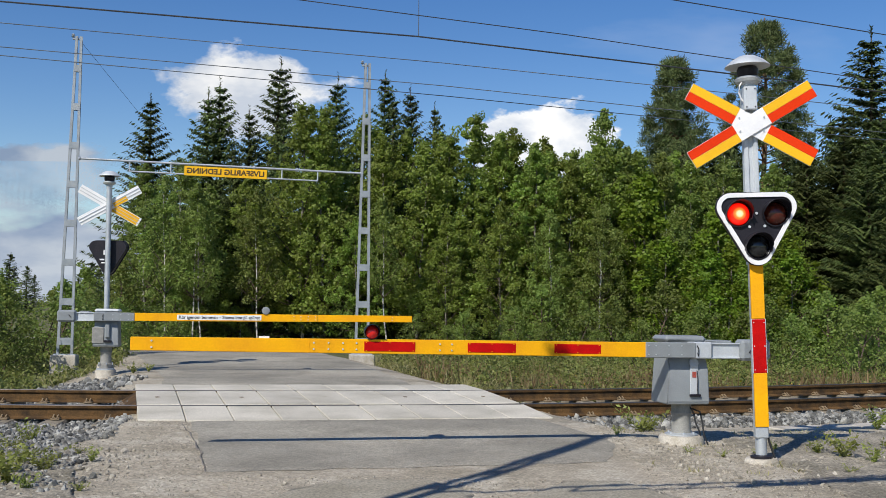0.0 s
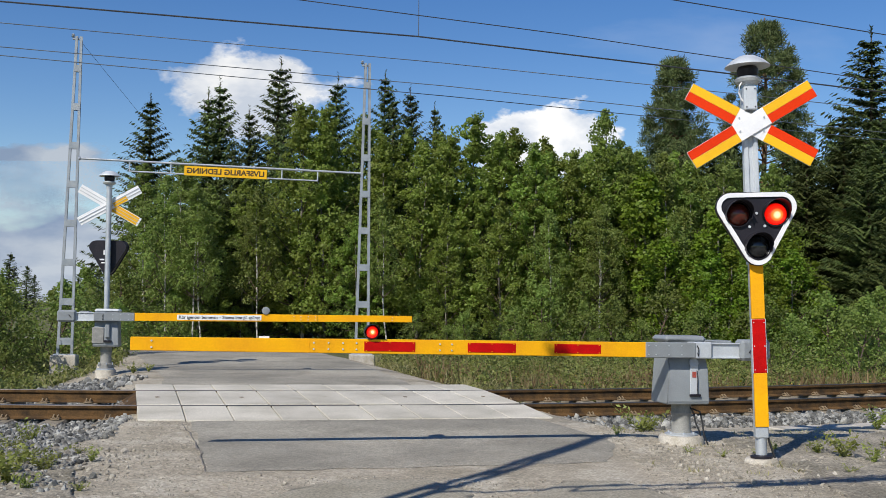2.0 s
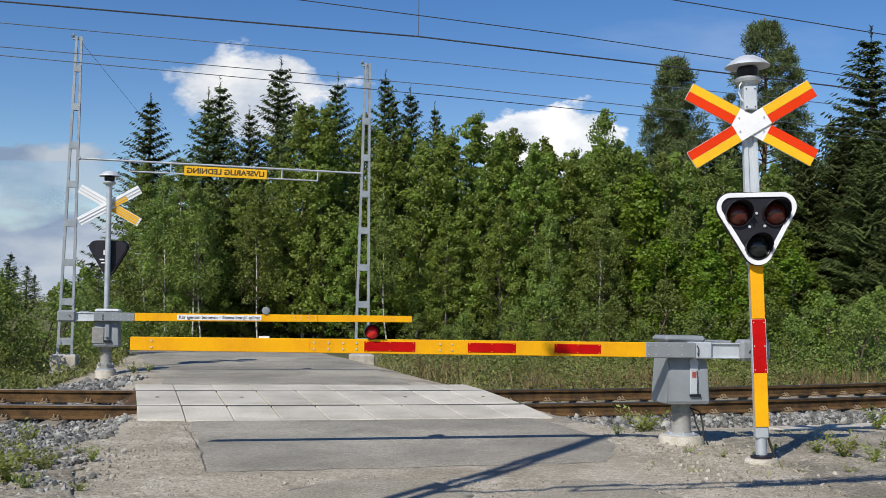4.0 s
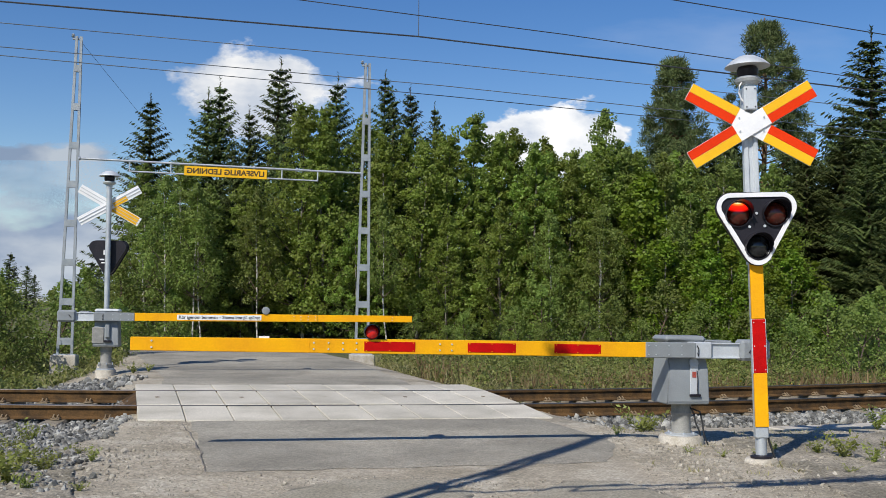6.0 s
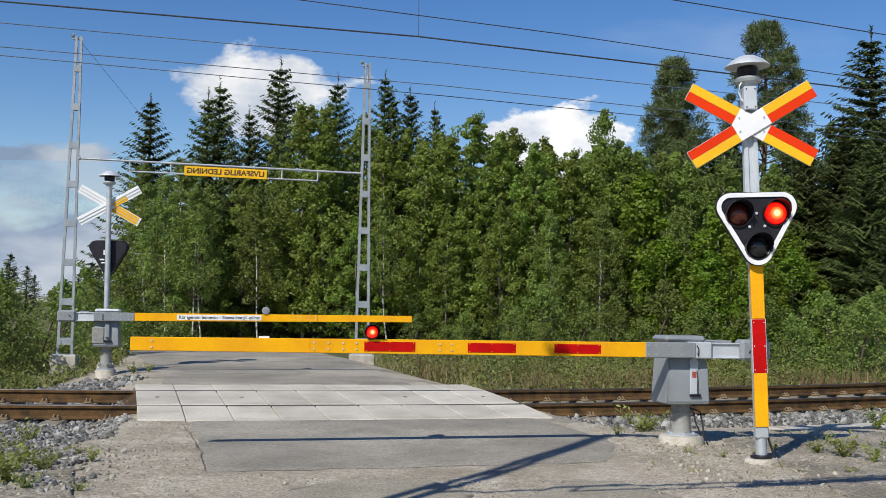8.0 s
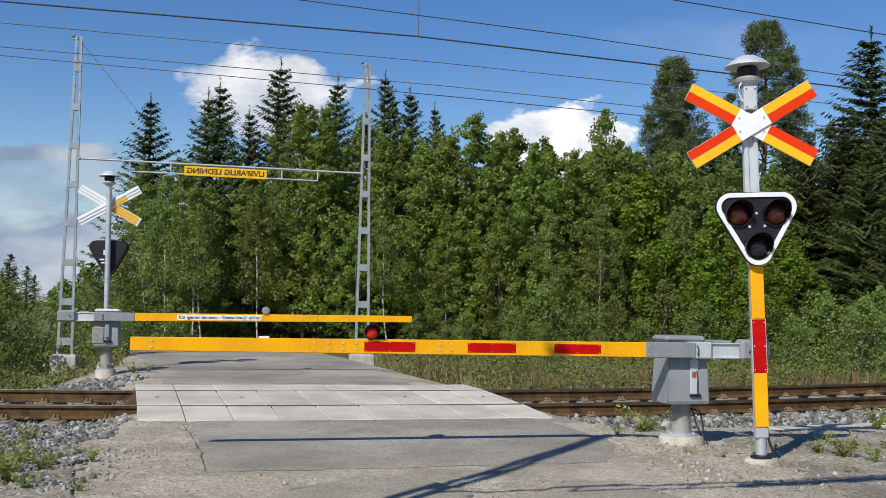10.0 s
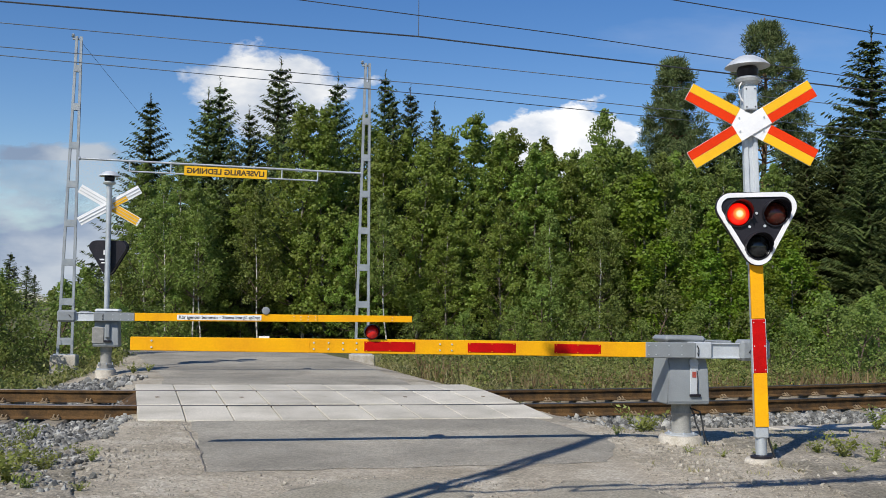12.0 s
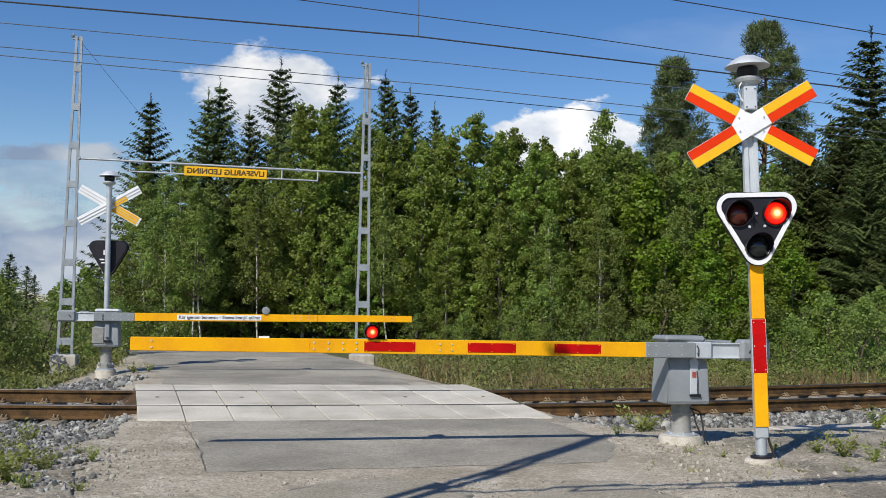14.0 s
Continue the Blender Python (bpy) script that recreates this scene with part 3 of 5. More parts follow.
def road_signal(m, label, striped, lean_x=0.0):
    s = empty("road_signal", m, label, "road signal", "signals of the crossing")
    part("footing", lathe([(0.17, -0.15), (0.16, 0.03), (0.145, 0.055)], 10), CONCRETE, s, "pale concrete footing")
    part("flange", lathe([(0.10, 0.05), (0.10, 0.075), (0.06, 0.085)], 16), BLACK, s)
    part("pole", tube((0, 0, 0.07), (0, 0, 3.50 if not striped else 0.40), 0.052, seg=18), GALV, s, "grey galvanised pole", True)
    if striped:
        part("sleeve", box((-0.06, -0.06, 0.24), (0.06, 0.03, 0.37), 0.01), GALV, s)
        for z0, z1, c, n in ((0.345, 0.838, YELLOW, "yellow_panel"), (0.842, 1.338, RED_REFLECT, "red_panel"), (1.342, 1.90, YELLOW, "yellow_panel")):
            p = part(n, box((-0.061, -0.072, z0), (0.061, -0.040, z1), 0.004), c, s)
            if c is RED_REFLECT:
                p2 = part("backing", box((-0.067, -0.068, z0 - 0.002), (0.067, -0.041, z1 + 0.002), 0.002), GALV_PALE, p)
                for z in (z0 + 0.03, (z0 + z1) / 2, z1 - 0.03):
                    for x in (-0.048, 0.048):
                        part("rivet", tube((x, -0.076, z), (x, -0.071, z), 0.006, seg=8), GALV_PALE, p)
        part("channel", box((-0.055, -0.040, 0.34), (0.055, 0.04, 1.90), 0.006), GALV, s)
        bm = box((-0.066, -0.03, 1.85), (-0.022, 0.05, 3.52), 0.006)
        box((0.022, -0.03, 1.85), (0.066, 0.05, 3.52), 0.006, bm)
        box((-0.03, -0.012, 1.85), (0.03, 0.04, 3.52), 0.004, bm)
        part("upper_post", bm, GALV_PALE, s, "pale ribbed metal upper post")
    # light board
    b = part("light_board", prism(rounded_triangle(0.139), 0.0, 0.03, bevel=0.004), BLACK, s, "black triangular light board with a white rim")
    b.matrix_basis = pose(0.0, -0.13, 2.175) if striped else pose(0.02, -0.30, 2.14)
    bm = bmesh.new()
    out, inn = rounded_triangle(0.132), rounded_triangle(0.090)
    n = len(out)
    rows = [[bm.verts.new((x, y, z)) for x, z in line] for line, y in ((out, -0.003), (out, -0.016), (inn, -0.016), (inn, -0.003))]
    for p, q in zip(rows, rows[1:]):
        for k in range(n):
            bm.faces.new((p[k], p[(k + 1) % n], q[(k + 1) % n], q[k]))
    part("rim", bm, WHITE if striped else BLACK, b, "white rim")
    part("housing", prism(rounded_triangle(0.122), 0.031, 0.12 if striped else 0.21, bevel=0.01), BLACK, b)
    if not striped:
        for x, z, w, h in ((0.03, 0.05, 0.05, 0.09), (0.06, -0.06, 0.09, 0.03), (0.05, -0.12, 0.07, 0.025)):
            part("sticker", box((x, 0.21, z), (x + w, 0.213, z + h), 0.001), WHITE, b, "small white sticker")
    balls = []
    for x, z, lit in ((-0.170, 0.140, 1), (0.172, 0.140, 1), (0.0, -0.165, 0)):
        ring = part("lens_ring", lathe([(0.124, 0.0), (0.124, 0.02), (0.114, 0.022), (0.112, 0.0)], 28, turn=pose(x, -0.002, z, 90, 0, 0)), BLACK, b)
        v = part("visor", visor(0.125, 0.17, 0), BLACK, b)
        v.location = (x, -0.005, z)
        ball = part("red_lamp" if lit else "white_lamp", lens_ball(0.124, None), LAMP_MAT if lit else DARK_GLASS, b, "round red signal lamp" if lit else "unlit dark white-light lens", True)
        ball.location = (x, 0.058, z)
        if lit:
            balls.append(ball)
    for x, z in ((0.0, 0.145), (-0.07, 0.02), (0.07, 0.025)):
        part("bolt", tube((x, -0.012, z), (x, 0.0, z), 0.013, seg=10), GALV_PALE, b)
    # crossbuck
    cb = part("crossbuck", lathe([(0.05, -0.01), (0.05, 0.01)], 12, turn=pose(0, -0.05, 3.16, 90, 0, 0)), GALV, s, "crossed yellow and red boards")
    for sgn, y in ((1, -0.075), (-1, -0.092)):
        turn = pose(0, y, 3.16, 0, 30 * sgn, 0)
        arm = part("arm", box((-0.66, 0.002, -0.088), (0.66, 0.012, 0.088), 0.003, turn=turn), WHITE, cb, "white metal board")
        for side in (-1, 1):
            a, c = sorted((side * 0.165, side * 0.658))
            up = YELLOW_SIGN if side * sgn < 0 else RED_SIGN
            low = RED_SIGN if side * sgn < 0 else YELLOW_SIGN
            if striped:
                part("yellow_stripe" if up is YELLOW_SIGN else "red_stripe", box((a, -0.003, 0.001), (c, 0.002, 0.086), 0.001, turn=turn), up, arm)
                part("yellow_stripe" if low is YELLOW_SIGN else "red_stripe", box((a, -0.003, -0.086), (c, 0.002, -0.001), 0.001, turn=turn), low, arm)
        for k in (-1, 1):
            part("bolt", tube((0.13 * k * math.cos(radians(30)), y - 0.006, 3.16 - sgn * 0.13 * k * 0.5), (0.13 * k * math.cos(radians(30)), y + 0.0, 3.16 - sgn * 0.13 * k * 0.5), 0.009, seg=8), GALV, arm)
        if not striped:
            part("yellow_strip", box((-0.36 if sgn > 0 else -0.62, 0.0125, -0.080), (-0.07, 0.0155, 0.010 if sgn > 0 else 0.080), 0.0005, turn=turn), YELLOW_SIGN, arm)
            for zz in (-0.03, 0.03):
                part("rib", box((-0.655, 0.012, zz - 0.005), (0.655, 0.024, zz + 0.005), 0.002, turn=turn), GALV, arm)
    # bell under its hat
    part("bell_neck", lathe([(0.055, 3.48), (0.06, 3.55), (0.115, 3.575), (0.125, 3.60), (0.10, 3.625)], 24), GALV, s, "", True)
    part("bell_body", lathe([(0.08, 3.615), (0.095, 3.64), (0.10, 3.70), (0.08, 3.73)], 20), BLACK, s, "dark bell under the hat", True)
    part("hat", lathe([(0.21, 3.725), (0.205, 3.735), (0.15, 3.785), (0.085, 3.822), (0.03, 3.832), (0.012, 3.833), (0.07, 3.79), (0.14, 3.755), (0.20, 3.695)][:6], 32), GALV_PALE, s, "domed grey metal hat", True)
    if striped:
        part("junction_box", box((-0.065, -0.10, 3.30), (0.055, -0.03, 3.52), 0.008), GALV_PALE, s, "small grey junction box")
        for x in (-0.045, 0.035):
            for z in (3.325, 3.495):
                part("screw", tube((x, -0.105, z), (x, -0.099, z), 0.007, seg=8), BLACK, s)
        wire_part("cable", [(-0.05, -0.05, 3.60), (-0.10, -0.07, 3.53), (-0.105, -0.07, 3.46), (-0.085, -0.06, 3.41), (-0.06, -0.05, 3.38)], 0.008, WHITE, s)
        wire_part("cable", [(0.05, -0.03, 0.30), (0.07, -0.03, 0.2), (0.11, -0.02, 0.08), (0.14, -0.03, -0.01)], 0.011, CABLE, s)
    return s, balls


near_signal, NEAR_BALLS = road_signal(pose(2.985, 9.42, 0.0, 0, -1.9, -2), "yellow and red crossbuck over flashing red lights on a striped post", True)
far_signal, FAR_BALLS = road_signal(pose(-6.52, 19.62, 0.15, 0, 0.6, 188), "grey signal pole seen from behind with a pale crossbuck", False)


# ---- barriers ----
def label_text(body, size, material, parent, m, name="lettering", bold=0.0):
    cu = bpy.data.curves.new(name, "FONT")
    cu.body, cu.size, cu.extrude, cu.align_x, cu.align_y = body, size, 0.0008, "CENTER", "CENTER"
    cu.offset = bold
    tmp = bpy.data.objects.new("tmp_text", cu)
    scene.collection.objects.link(tmp)
    bpy.context.view_layer.update()
    me = bpy.data.meshes.new_from_object(tmp.evaluated_get(bpy.context.evaluated_depsgraph_get()))
    bpy.data.objects.remove(tmp)
    me.materials.clear()
    me.materials.append(material)
    ob = new(name, me)
    ob.parent = parent
    ob.matrix_basis = m
    return ob


PEDESTAL = mat("weathered_pedestal", (0.30, 0.295, 0.27), 0.7, dark=(0.20, 0.195, 0.18), stain=6, grain=80, grain_amount=0.12, bump=0.1)


def barrier(m, label, length, reflect, lettered, lamp_at, lamp_front, rise=0.0, tip_h=0.125, foot=1.0, front=True):
    """A barrier machine at the origin; its boom reaches along -x, in front (-y) of the machine."""
    s = empty("barrier", m, label, "barrier", "barriers of the crossing")
    low = 0.0 if front else -0.10
    part("footing", lathe([(0.235 * foot, low - 0.15), (0.235 * foot, low + 0.07), (0.22 * foot, low + 0.095), (0.17 * foot, low + 0.10)], 28), CONCRETE, s, "round cream concrete footing", True)
    part("pedestal", lathe([(0.115, low + 0.09), (0.115, 0.115), (0.105, 0.12), (0.098, 0.30), (0.112, 0.335), (0.105, 0.345), (0.105, 0.49)], 22), PEDESTAL, s, "grey-brown weathered pedestal", True)
    part("base_flange", lathe([(0.17, low + 0.095), (0.17, low + 0.115), (0.12, low + 0.125)], 24), GALV, s)
    for k in range(6):
        a = k * math.pi / 3 + 0.3
        part("bolt", tube((0.135 * math.cos(a), 0.135 * math.sin(a), 0.095), (0.135 * math.cos(a), 0.135 * math.sin(a), 0.135), 0.012, seg=6), GALV, s)
    # case, wider towards its foot and standing proud in front
    bm = bmesh.new()
    prof = [(-0.20, 0.435), (-0.22, 0.455), (-0.22, 0.80), (-0.12, 0.99), (-0.12, 1.07), (0.20, 1.07), (0.22, 0.435)]
    lo = [bm.verts.new((-0.250 + 0.035 * min(max(z - 0.48, 0) / 0.6, 1), y, z)) for y, z in prof]
    hi = [bm.verts.new((0.222 - 0.035 * min(max(z - 0.48, 0) / 0.6, 1), y, z)) for y, z in prof]
    n = len(prof)
    bm.faces.new(lo), bm.faces.new(hi[::-1])
    for k in range(n):
        bm.faces.new((lo[k], lo[(k + 1) % n], hi[(k + 1) % n], hi[k]))
    bmesh.ops.bevel(bm, geom=list(bm.edges), offset=0.012, segments=2, affect="EDGES")
    case = part("case", bm, GREY_PAINT, s, "grey painted drive case", True)
    # the far lid has its sunlit look painted in
    part("lid", box((-0.245, -0.16, 1.075), (0.215, 0.22, 1.145), 0.03), GREY_PAINT if front else LID_SUNLIT, s, "" if front else "grey lid coloured pale as if in full sun", True)
    if front:
        part("lock_plate", box((0.00, -0.226, 0.53), (0.085, -0.219, 0.86), 0.003), GALV_PALE, case, "pale strip with a lock")
        part("lock_cover", lathe([(0.05, 0), (0.05, 0.012), (0.04, 0.018)], 18, turn=pose(0.045, -0.205, 0.865, 75, 0, 0)), GALV, case)
        part("red_label", box((0.020, -0.230, 0.715), (0.066, -0.2265, 0.775), 0.001), LABEL_RED, case, "small red label")
        part("hasp", box((-0.01, -0.25, 0.52), (0.11, -0.22, 0.545), 0.005), BLACK, case)
        wire_part("cord", [(0.07, -0.232, 0.79), (0.075, -0.24, 0.7), (0.072, -0.24, 0.6), (0.075, -0.24, 0.53)], 0.004, CABLE, case)
    else:
        part("door_panel", box((0.02, -0.235, 0.50), (0.235, -0.215, 0.80), 0.008), PEDESTAL, case, "dark side door")
        part("crank_cover", box((-0.09, -0.27, 0.60), (0.0, -0.22, 0.86), 0.02), GREY_PAINT, case)
        part("hasp", box((-0.12, -0.26, 0.52), (0.02, -0.22, 0.56), 0.006), BLACK, case)
    # arm with its counterweight behind the hinge
    zc = 1.0
    arm = part("arm", box((-0.53, -0.322, zc - 0.080), (0.02, -0.262, zc + 0.080), 0.008), GREY_PAINT, s, "grey boom clamp with bolts")
    for x in (-0.50, -0.42, -0.28, -0.14):
        for z in (-0.045, 0.045):
            part("bolt", tube((x, -0.327, zc + z), (x, -0.320, zc + z), 0.008, seg=8), GALV, arm)
    part("hinge", box((0.0, -0.31, zc - 0.086), (0.205, -0.10, zc + 0.084), 0.012), GALV_PALE if front else GREY_PAINT, s, "pale hinge plate" if front else "")
    wire_part("hinge_cable", [(0.03, -0.32, zc + 0.05), (0.045, -0.33, zc + 0.02), (0.035, -0.33, zc - 0.03), (0.05, -0.315, zc - 0.06)], 0.006, CABLE, s)
    bm = box((0.20, -0.27, zc - 0.082), (0.56, -0.235, zc + 0.075), 0.008)
    box((0.20, -0.29, zc + 0.062), (0.56, -0.22, zc + 0.078), 0.004, bm)
    box((0.20, -0.29, zc - 0.085), (0.56, -0.22, zc - 0.068), 0.004, bm)
    part("counter_arm", bm, GALV_PALE, s, "pale channel-shaped counter arm")
    part("rear_lid", box((0.30, -0.20, 1.06), (0.48, 0.1, 1.10), 0.01), GREY_PAINT, s)
    part("counterweight", box((0.52, -0.34, zc - 0.105), (0.85, -0.16, zc + 0.115), 0.03), GREY_PAINT, s, "heavy grey counterweight")
    part("tie_strap", tube((0.60, -0.345, zc - 0.02), (0.64, -0.345, zc + 0.03), 0.007, seg=6), BLACK, s)
    # boom
    boom = part("boom", prism([(-0.50, -0.076), (-0.50, 0.076), (-3.1, 0.070), (-length, tip_h / 2), (-length, -tip_h / 2), (-3.1, -0.070)], -0.03, 0.03, bevel=0.004), YELLOW, s, "yellow boom with red reflectors")
    boom.matrix_basis = pose(0, -0.283, zc, 0, rise, 0)
    for a, b in reflect:
        r = part("red_reflector", box((-b, -0.034, -0.047), (-a, -0.0295, 0.047), 0.001), RED_REFLECT, boom)
        for x in (-b + 0.02, -(a + b) / 2, -a - 0.02):
            for z in (-0.038, 0.038):
                part("rivet", tube((x, -0.038, z), (x, -0.033, z), 0.005, seg=6), YELLOW, r)
    for x in (2.55, 2.67, 3.49, 3.62, 3.76, 3.90, 5.40):
        for z in (-0.03, 0.03):
            part("bolt", tube((-x, -0.037, z), (-x, -0.03, z), 0.009, seg=8), GALV_PALE, boom)
    part("seam", box((-3.95, -0.0325, -0.062), (-3.942, 0.0325, 0.062), 0.0), BLACK if not reflect else YELLOW, boom)
    ball = None
    if lamp_at:
        h = part("lamp_housing", lathe([(0.070, -0.06), (0.074, 0.0), (0.074, 0.05), (0.06, 0.055)], 24, turn=pose(-lamp_at, 0, 0.140, 90, 0, 0)), BLACK if lamp_front else GREY_PAINT, boom, "round black lamp housing" if lamp_front else "round grey lamp housing seen from behind", True)
        part("lamp_foot", box((-lamp_at - 0.03, -0.025, 0.06), (-lamp_at + 0.03, 0.025, 0.09), 0.004), BLACK, boom)
        vz = part("visor", visor(0.076, 0.10, 0), BLACK, h)
        vz.matrix_basis = pose(-lamp_at, -0.05 if lamp_front else 0.05, 0.140, 0, 0, 0 if lamp_front else 180)
        ball = part("boom_lamp", lens_ball(0.067, None), BOOM_LAMP_MAT, boom, "red boom lamp", True)
        ball.location = (-lamp_at, -0.035 if lamp_front else 0.035, 0.140)
    if lettered:
        pl = part("white_strip", box((-lettered[1], -0.034, -0.05), (-lettered[0], -0.0295, 0.05), 0.001), WHITE, boom, "white strip with black Swedish wording")
        label_text("Kör igenom bommen – Stanna inte på spåret", 0.083, BLACK, pl, pose(-(lettered[0] + lettered[1]) / 2, -0.0352, 0.0, 90, 0, 0) @ Matrix.Diagonal((-1, 1, 1, 1)), bold=0.002)
    return s, boom, ball


near_barrier, near_boom, NEAR_BOOM_BALL = barrier(pose(2.545, 10.72, 0.0, 0, 0, 11.0), "grey barrier machine with its lowered yellow boom across the road", 5.59,
                                                  ((1.01, 1.50), (1.90, 2.39), (2.915, 3.415)), None, 3.345, True, rise=0.27)
far_barrier, far_boom, FAR_BOOM_BALL = barrier(pose(-6.34, 19.10, 0.14, 0, 0, 11.0) @ Matrix.Diagonal((-1, 1, 1, 1)), "grey barrier machine beyond the track with its lowered yellow boom", 5.80,
                                               (), (1.30, 2.87), 2.95, False, rise=0.25, foot=0.8, front=False)
# small label on top of the near boom
part("tag", box((-4.42, -0.012, 0.062), (-4.32, 0.012, 0.085), 0.002), WHITE, near_boom, "small white tag on the boom")
# loose cable loops at the near machine
wire_part("cable", [(0.06, -0.08, 0.40), (0.10, -0.10, 0.33), (0.11, -0.11, 0.24), (0.15, -0.13, 0.14), (0.16, -0.13, 0.10)], 0.009, CABLE, near_barrier)
wire_part("cable", [(0.09, -0.06, 0.38), (0.17, -0.09, 0.35), (0.19, -0.10, 0.25), (0.20, -0.12, 0.12), (0.24, -0.14, 0.0)], 0.009, CABLE, near_barrier)


# ---- warning portals of lattice masts ----
def portal(m, label, span, h_left, h_right, beam_z, sign_from, sign_to, foot_dz, sign=True):
    """Right mast at the origin, left mast at -x."""
    s = empty("warning_portal", m, label, "portal", "warning portals")
    for x0, h, dz, lean in ((0.0, h_right, 0.0, -0.055), (-span, h_left, foot_dz, 0.0)):
        f = part("footing", box((x0 - 0.28, -0.28, dz - 0.25), (x0 + 0.28, 0.28, dz + 0.24), 0.02), CONCRETE, s, "square concrete footing")
        mast = part("mast_plate", box((x0 - 0.24, -0.1, dz + 0.235), (x0 + 0.24, 0.1, dz + 0.26), 0.003), GALV, s, "galvanised lattice mast")
        for side in (-1, 1):
            bm = bmesh.new()
            a, b = x0 + side * 0.155, x0 + lean + side * 0.05
            for w0, w1, y0, y1 in ((-0.027, 0.027, -0.04, -0.033), (-0.027 * side - 0.0035, -0.027 * side + 0.0035, -0.04, 0.04), (-0.027, 0.027, 0.033, 0.04)):
                q = [(a + w0, y0, dz + 0.25), (a + w1, y0, dz + 0.25), (a + w1, y1, dz + 0.25), (a + w0, y1, dz + 0.25),
                     (b + w0, y0, h), (b + w1, y0, h), (b + w1, y1, h), (b + w0, y1, h)]
                vs = [bm.verts.new(v) for v in q]
                for f4 in ((3, 2, 1, 0), (4, 5, 6, 7), (0, 1, 5, 4), (1, 2, 6, 5), (2, 3, 7, 6), (3, 0, 4, 7)):
                    bm.faces.new([vs[k] for k in f4])
            part("leg", bm, MAST, mast)
        z = dz + 0.55
        while z < h - 0.1:
            t = (z - dz) / (h - dz)
            w, xm = 0.155 - 0.105 * t, x0 + lean * t
            for y in (-0.046, 0.041):
                part("batten", box((xm - w - 0.02, y, z - 0.08), (xm + w + 0.02, y + 0.006, z + 0.08), 0.0), MAST, mast)
            z += 0.90
        part("top_bracket", box((x0 + lean - 0.14, -0.02, h - 0.08), (x0 + lean + 0.02, 0.02, h - 0.04), 0.004), MAST, mast)
        part("insulator", lathe([(0.02, 0), (0.045, 0.02), (0.02, 0.04), (0.045, 0.06), (0.02, 0.09)], 10, turn=pose(x0 + lean - 0.13, 0, h - 0.03)), MAST, mast)
    part("beam", tube((-span + 0.1, 0, beam_z), (-0.1, 0, beam_z), 0.025, seg=12), GALV, s, "long galvanised pipe", True)
    for x in (-span + 0.12, -span * 0.78, -span * 0.6, -span * 0.4, -span * 0.25, -0.12):
        part("collar", tube((x - 0.03, 0, beam_z), (x + 0.03, 0, beam_z), 0.043, seg=10), GALV, s)
    a, b = -span * 0.818, -1.20
    part("lower_rail", tube((a, 0, beam_z - 0.24), (b, 0, beam_z - 0.24), 0.018, seg=8), GALV, s)
    for x in (a, a + 0.93, sign_to + 0.36, b):
        part("hanger", tube((x, 0, beam_z), (x, 0, beam_z - 0.25), 0.017, seg=8), GALV, s)
    if sign:
        p = part("sign_plate", box((sign_from, -0.03, beam_z - 0.27), (sign_to, -0.02, beam_z - 0.045), 0.003), YELLOW_SIGN, s, "yellow warning plate with cut-out letters seen from behind")
        label_text("LIVSFARLIG LEDNING", 0.175, mat("brown_black_letters", (0.07, 0.04, 0.01), 0.6), p,
                   Matrix.Translation(((sign_from + sign_to) / 2, -0.0315, beam_z - 0.158)) @ pose(0, 0, 0, 90, 0, 0) @ Matrix.Diagonal((-1.08, 1, 1, 1)), bold=0.006)
    return s


far_portal = portal(pose(-1.94, 24.55, 0.0, 0, 0.5, 12.9), "galvanised lattice masts carrying a warning beam over the road", 6.82, 7.50, 7.40, 4.66, -4.34, -2.42, -0.1)
near_portal = portal(pose(4.45, 5.3, 0.0, 0, -4.3, 12.9), "galvanised lattice masts of the portal on this side", 6.85, 8.6, 7.5, 4.75, -4.3, -2.38, 0.0)


# ---- wires over the track ----
def overhead(name, label, points, radius, material=None):
    """A line through three places, carried on straight beyond them."""
    p = [Vector(q) for q in points]
    d0, d1 = (p[0] - p[1]).normalized(), (p[-1] - p[-2]).normalized()
    line = [p[0] + d0 * 45 + Vector((0, 0, 0.5)), p[0] + d0 * 15]
    for a, b in zip(p, p[1:]):
        line += [a.lerp(b, k / 4) for k in range(4)]
    line += [p[-1], p[-1] + d1 * 15, p[-1] + d1 * 45 + Vector((0, 0, 0.5))]
    ob = wire_part(name, line, radius, material or WIRE)
    return tagged(ob, label, "wire", "wires over the track")


overhead("contact_wire", "dark taut contact wire over the rails", [(-5.76, 12.77, 5.26), (-0.39, 14.01, 5.22), (6.29, 15.55, 4.93)], 0.011)
overhead("carrier_wire", "dark carrier wire above the contact wire", [(-5.8, 12.77, 6.75), (-0.4, 14.01, 6.35), (6.97, 15.70, 5.82)], 0.008)
overhead("feeder_wire", "thin overhead wire along the track", [(-1.83, 12.08, 5.13), (1.54, 12.85, 4.96), (5.58, 13.78, 4.69)], 0.006)
overhead("feeder_wire", "thin overhead wire along the track", [(-7.02, 15.59, 5.77), (-0.05, 17.19, 5.63), (7.67, 18.96, 5.36)], 0.007, WIRE_PALE)
overhead("feeder_wire", "thin overhead wire along the track", [(-7.17, 15.95, 5.48), (-0.04, 17.59, 5.32), (7.84, 19.40, 5.00)], 0.007, WIRE_PALE)
overhead("feeder_wire", "thin overhead wire along the track", [(-7.16, 15.95, 5.34), (-0.04, 17.59, 5.14), (8.67, 19.59, 4.82)], 0.007, WIRE_PALE)
tagged(wire_part("dropper", [(-0.39, 14.01, 5.22), (-0.395, 14.01, 5.8), (-0.40, 14.01, 6.35)], 0.005, WIRE), "thin dropper between carrier and contact wire", "wire", "wires over the track")

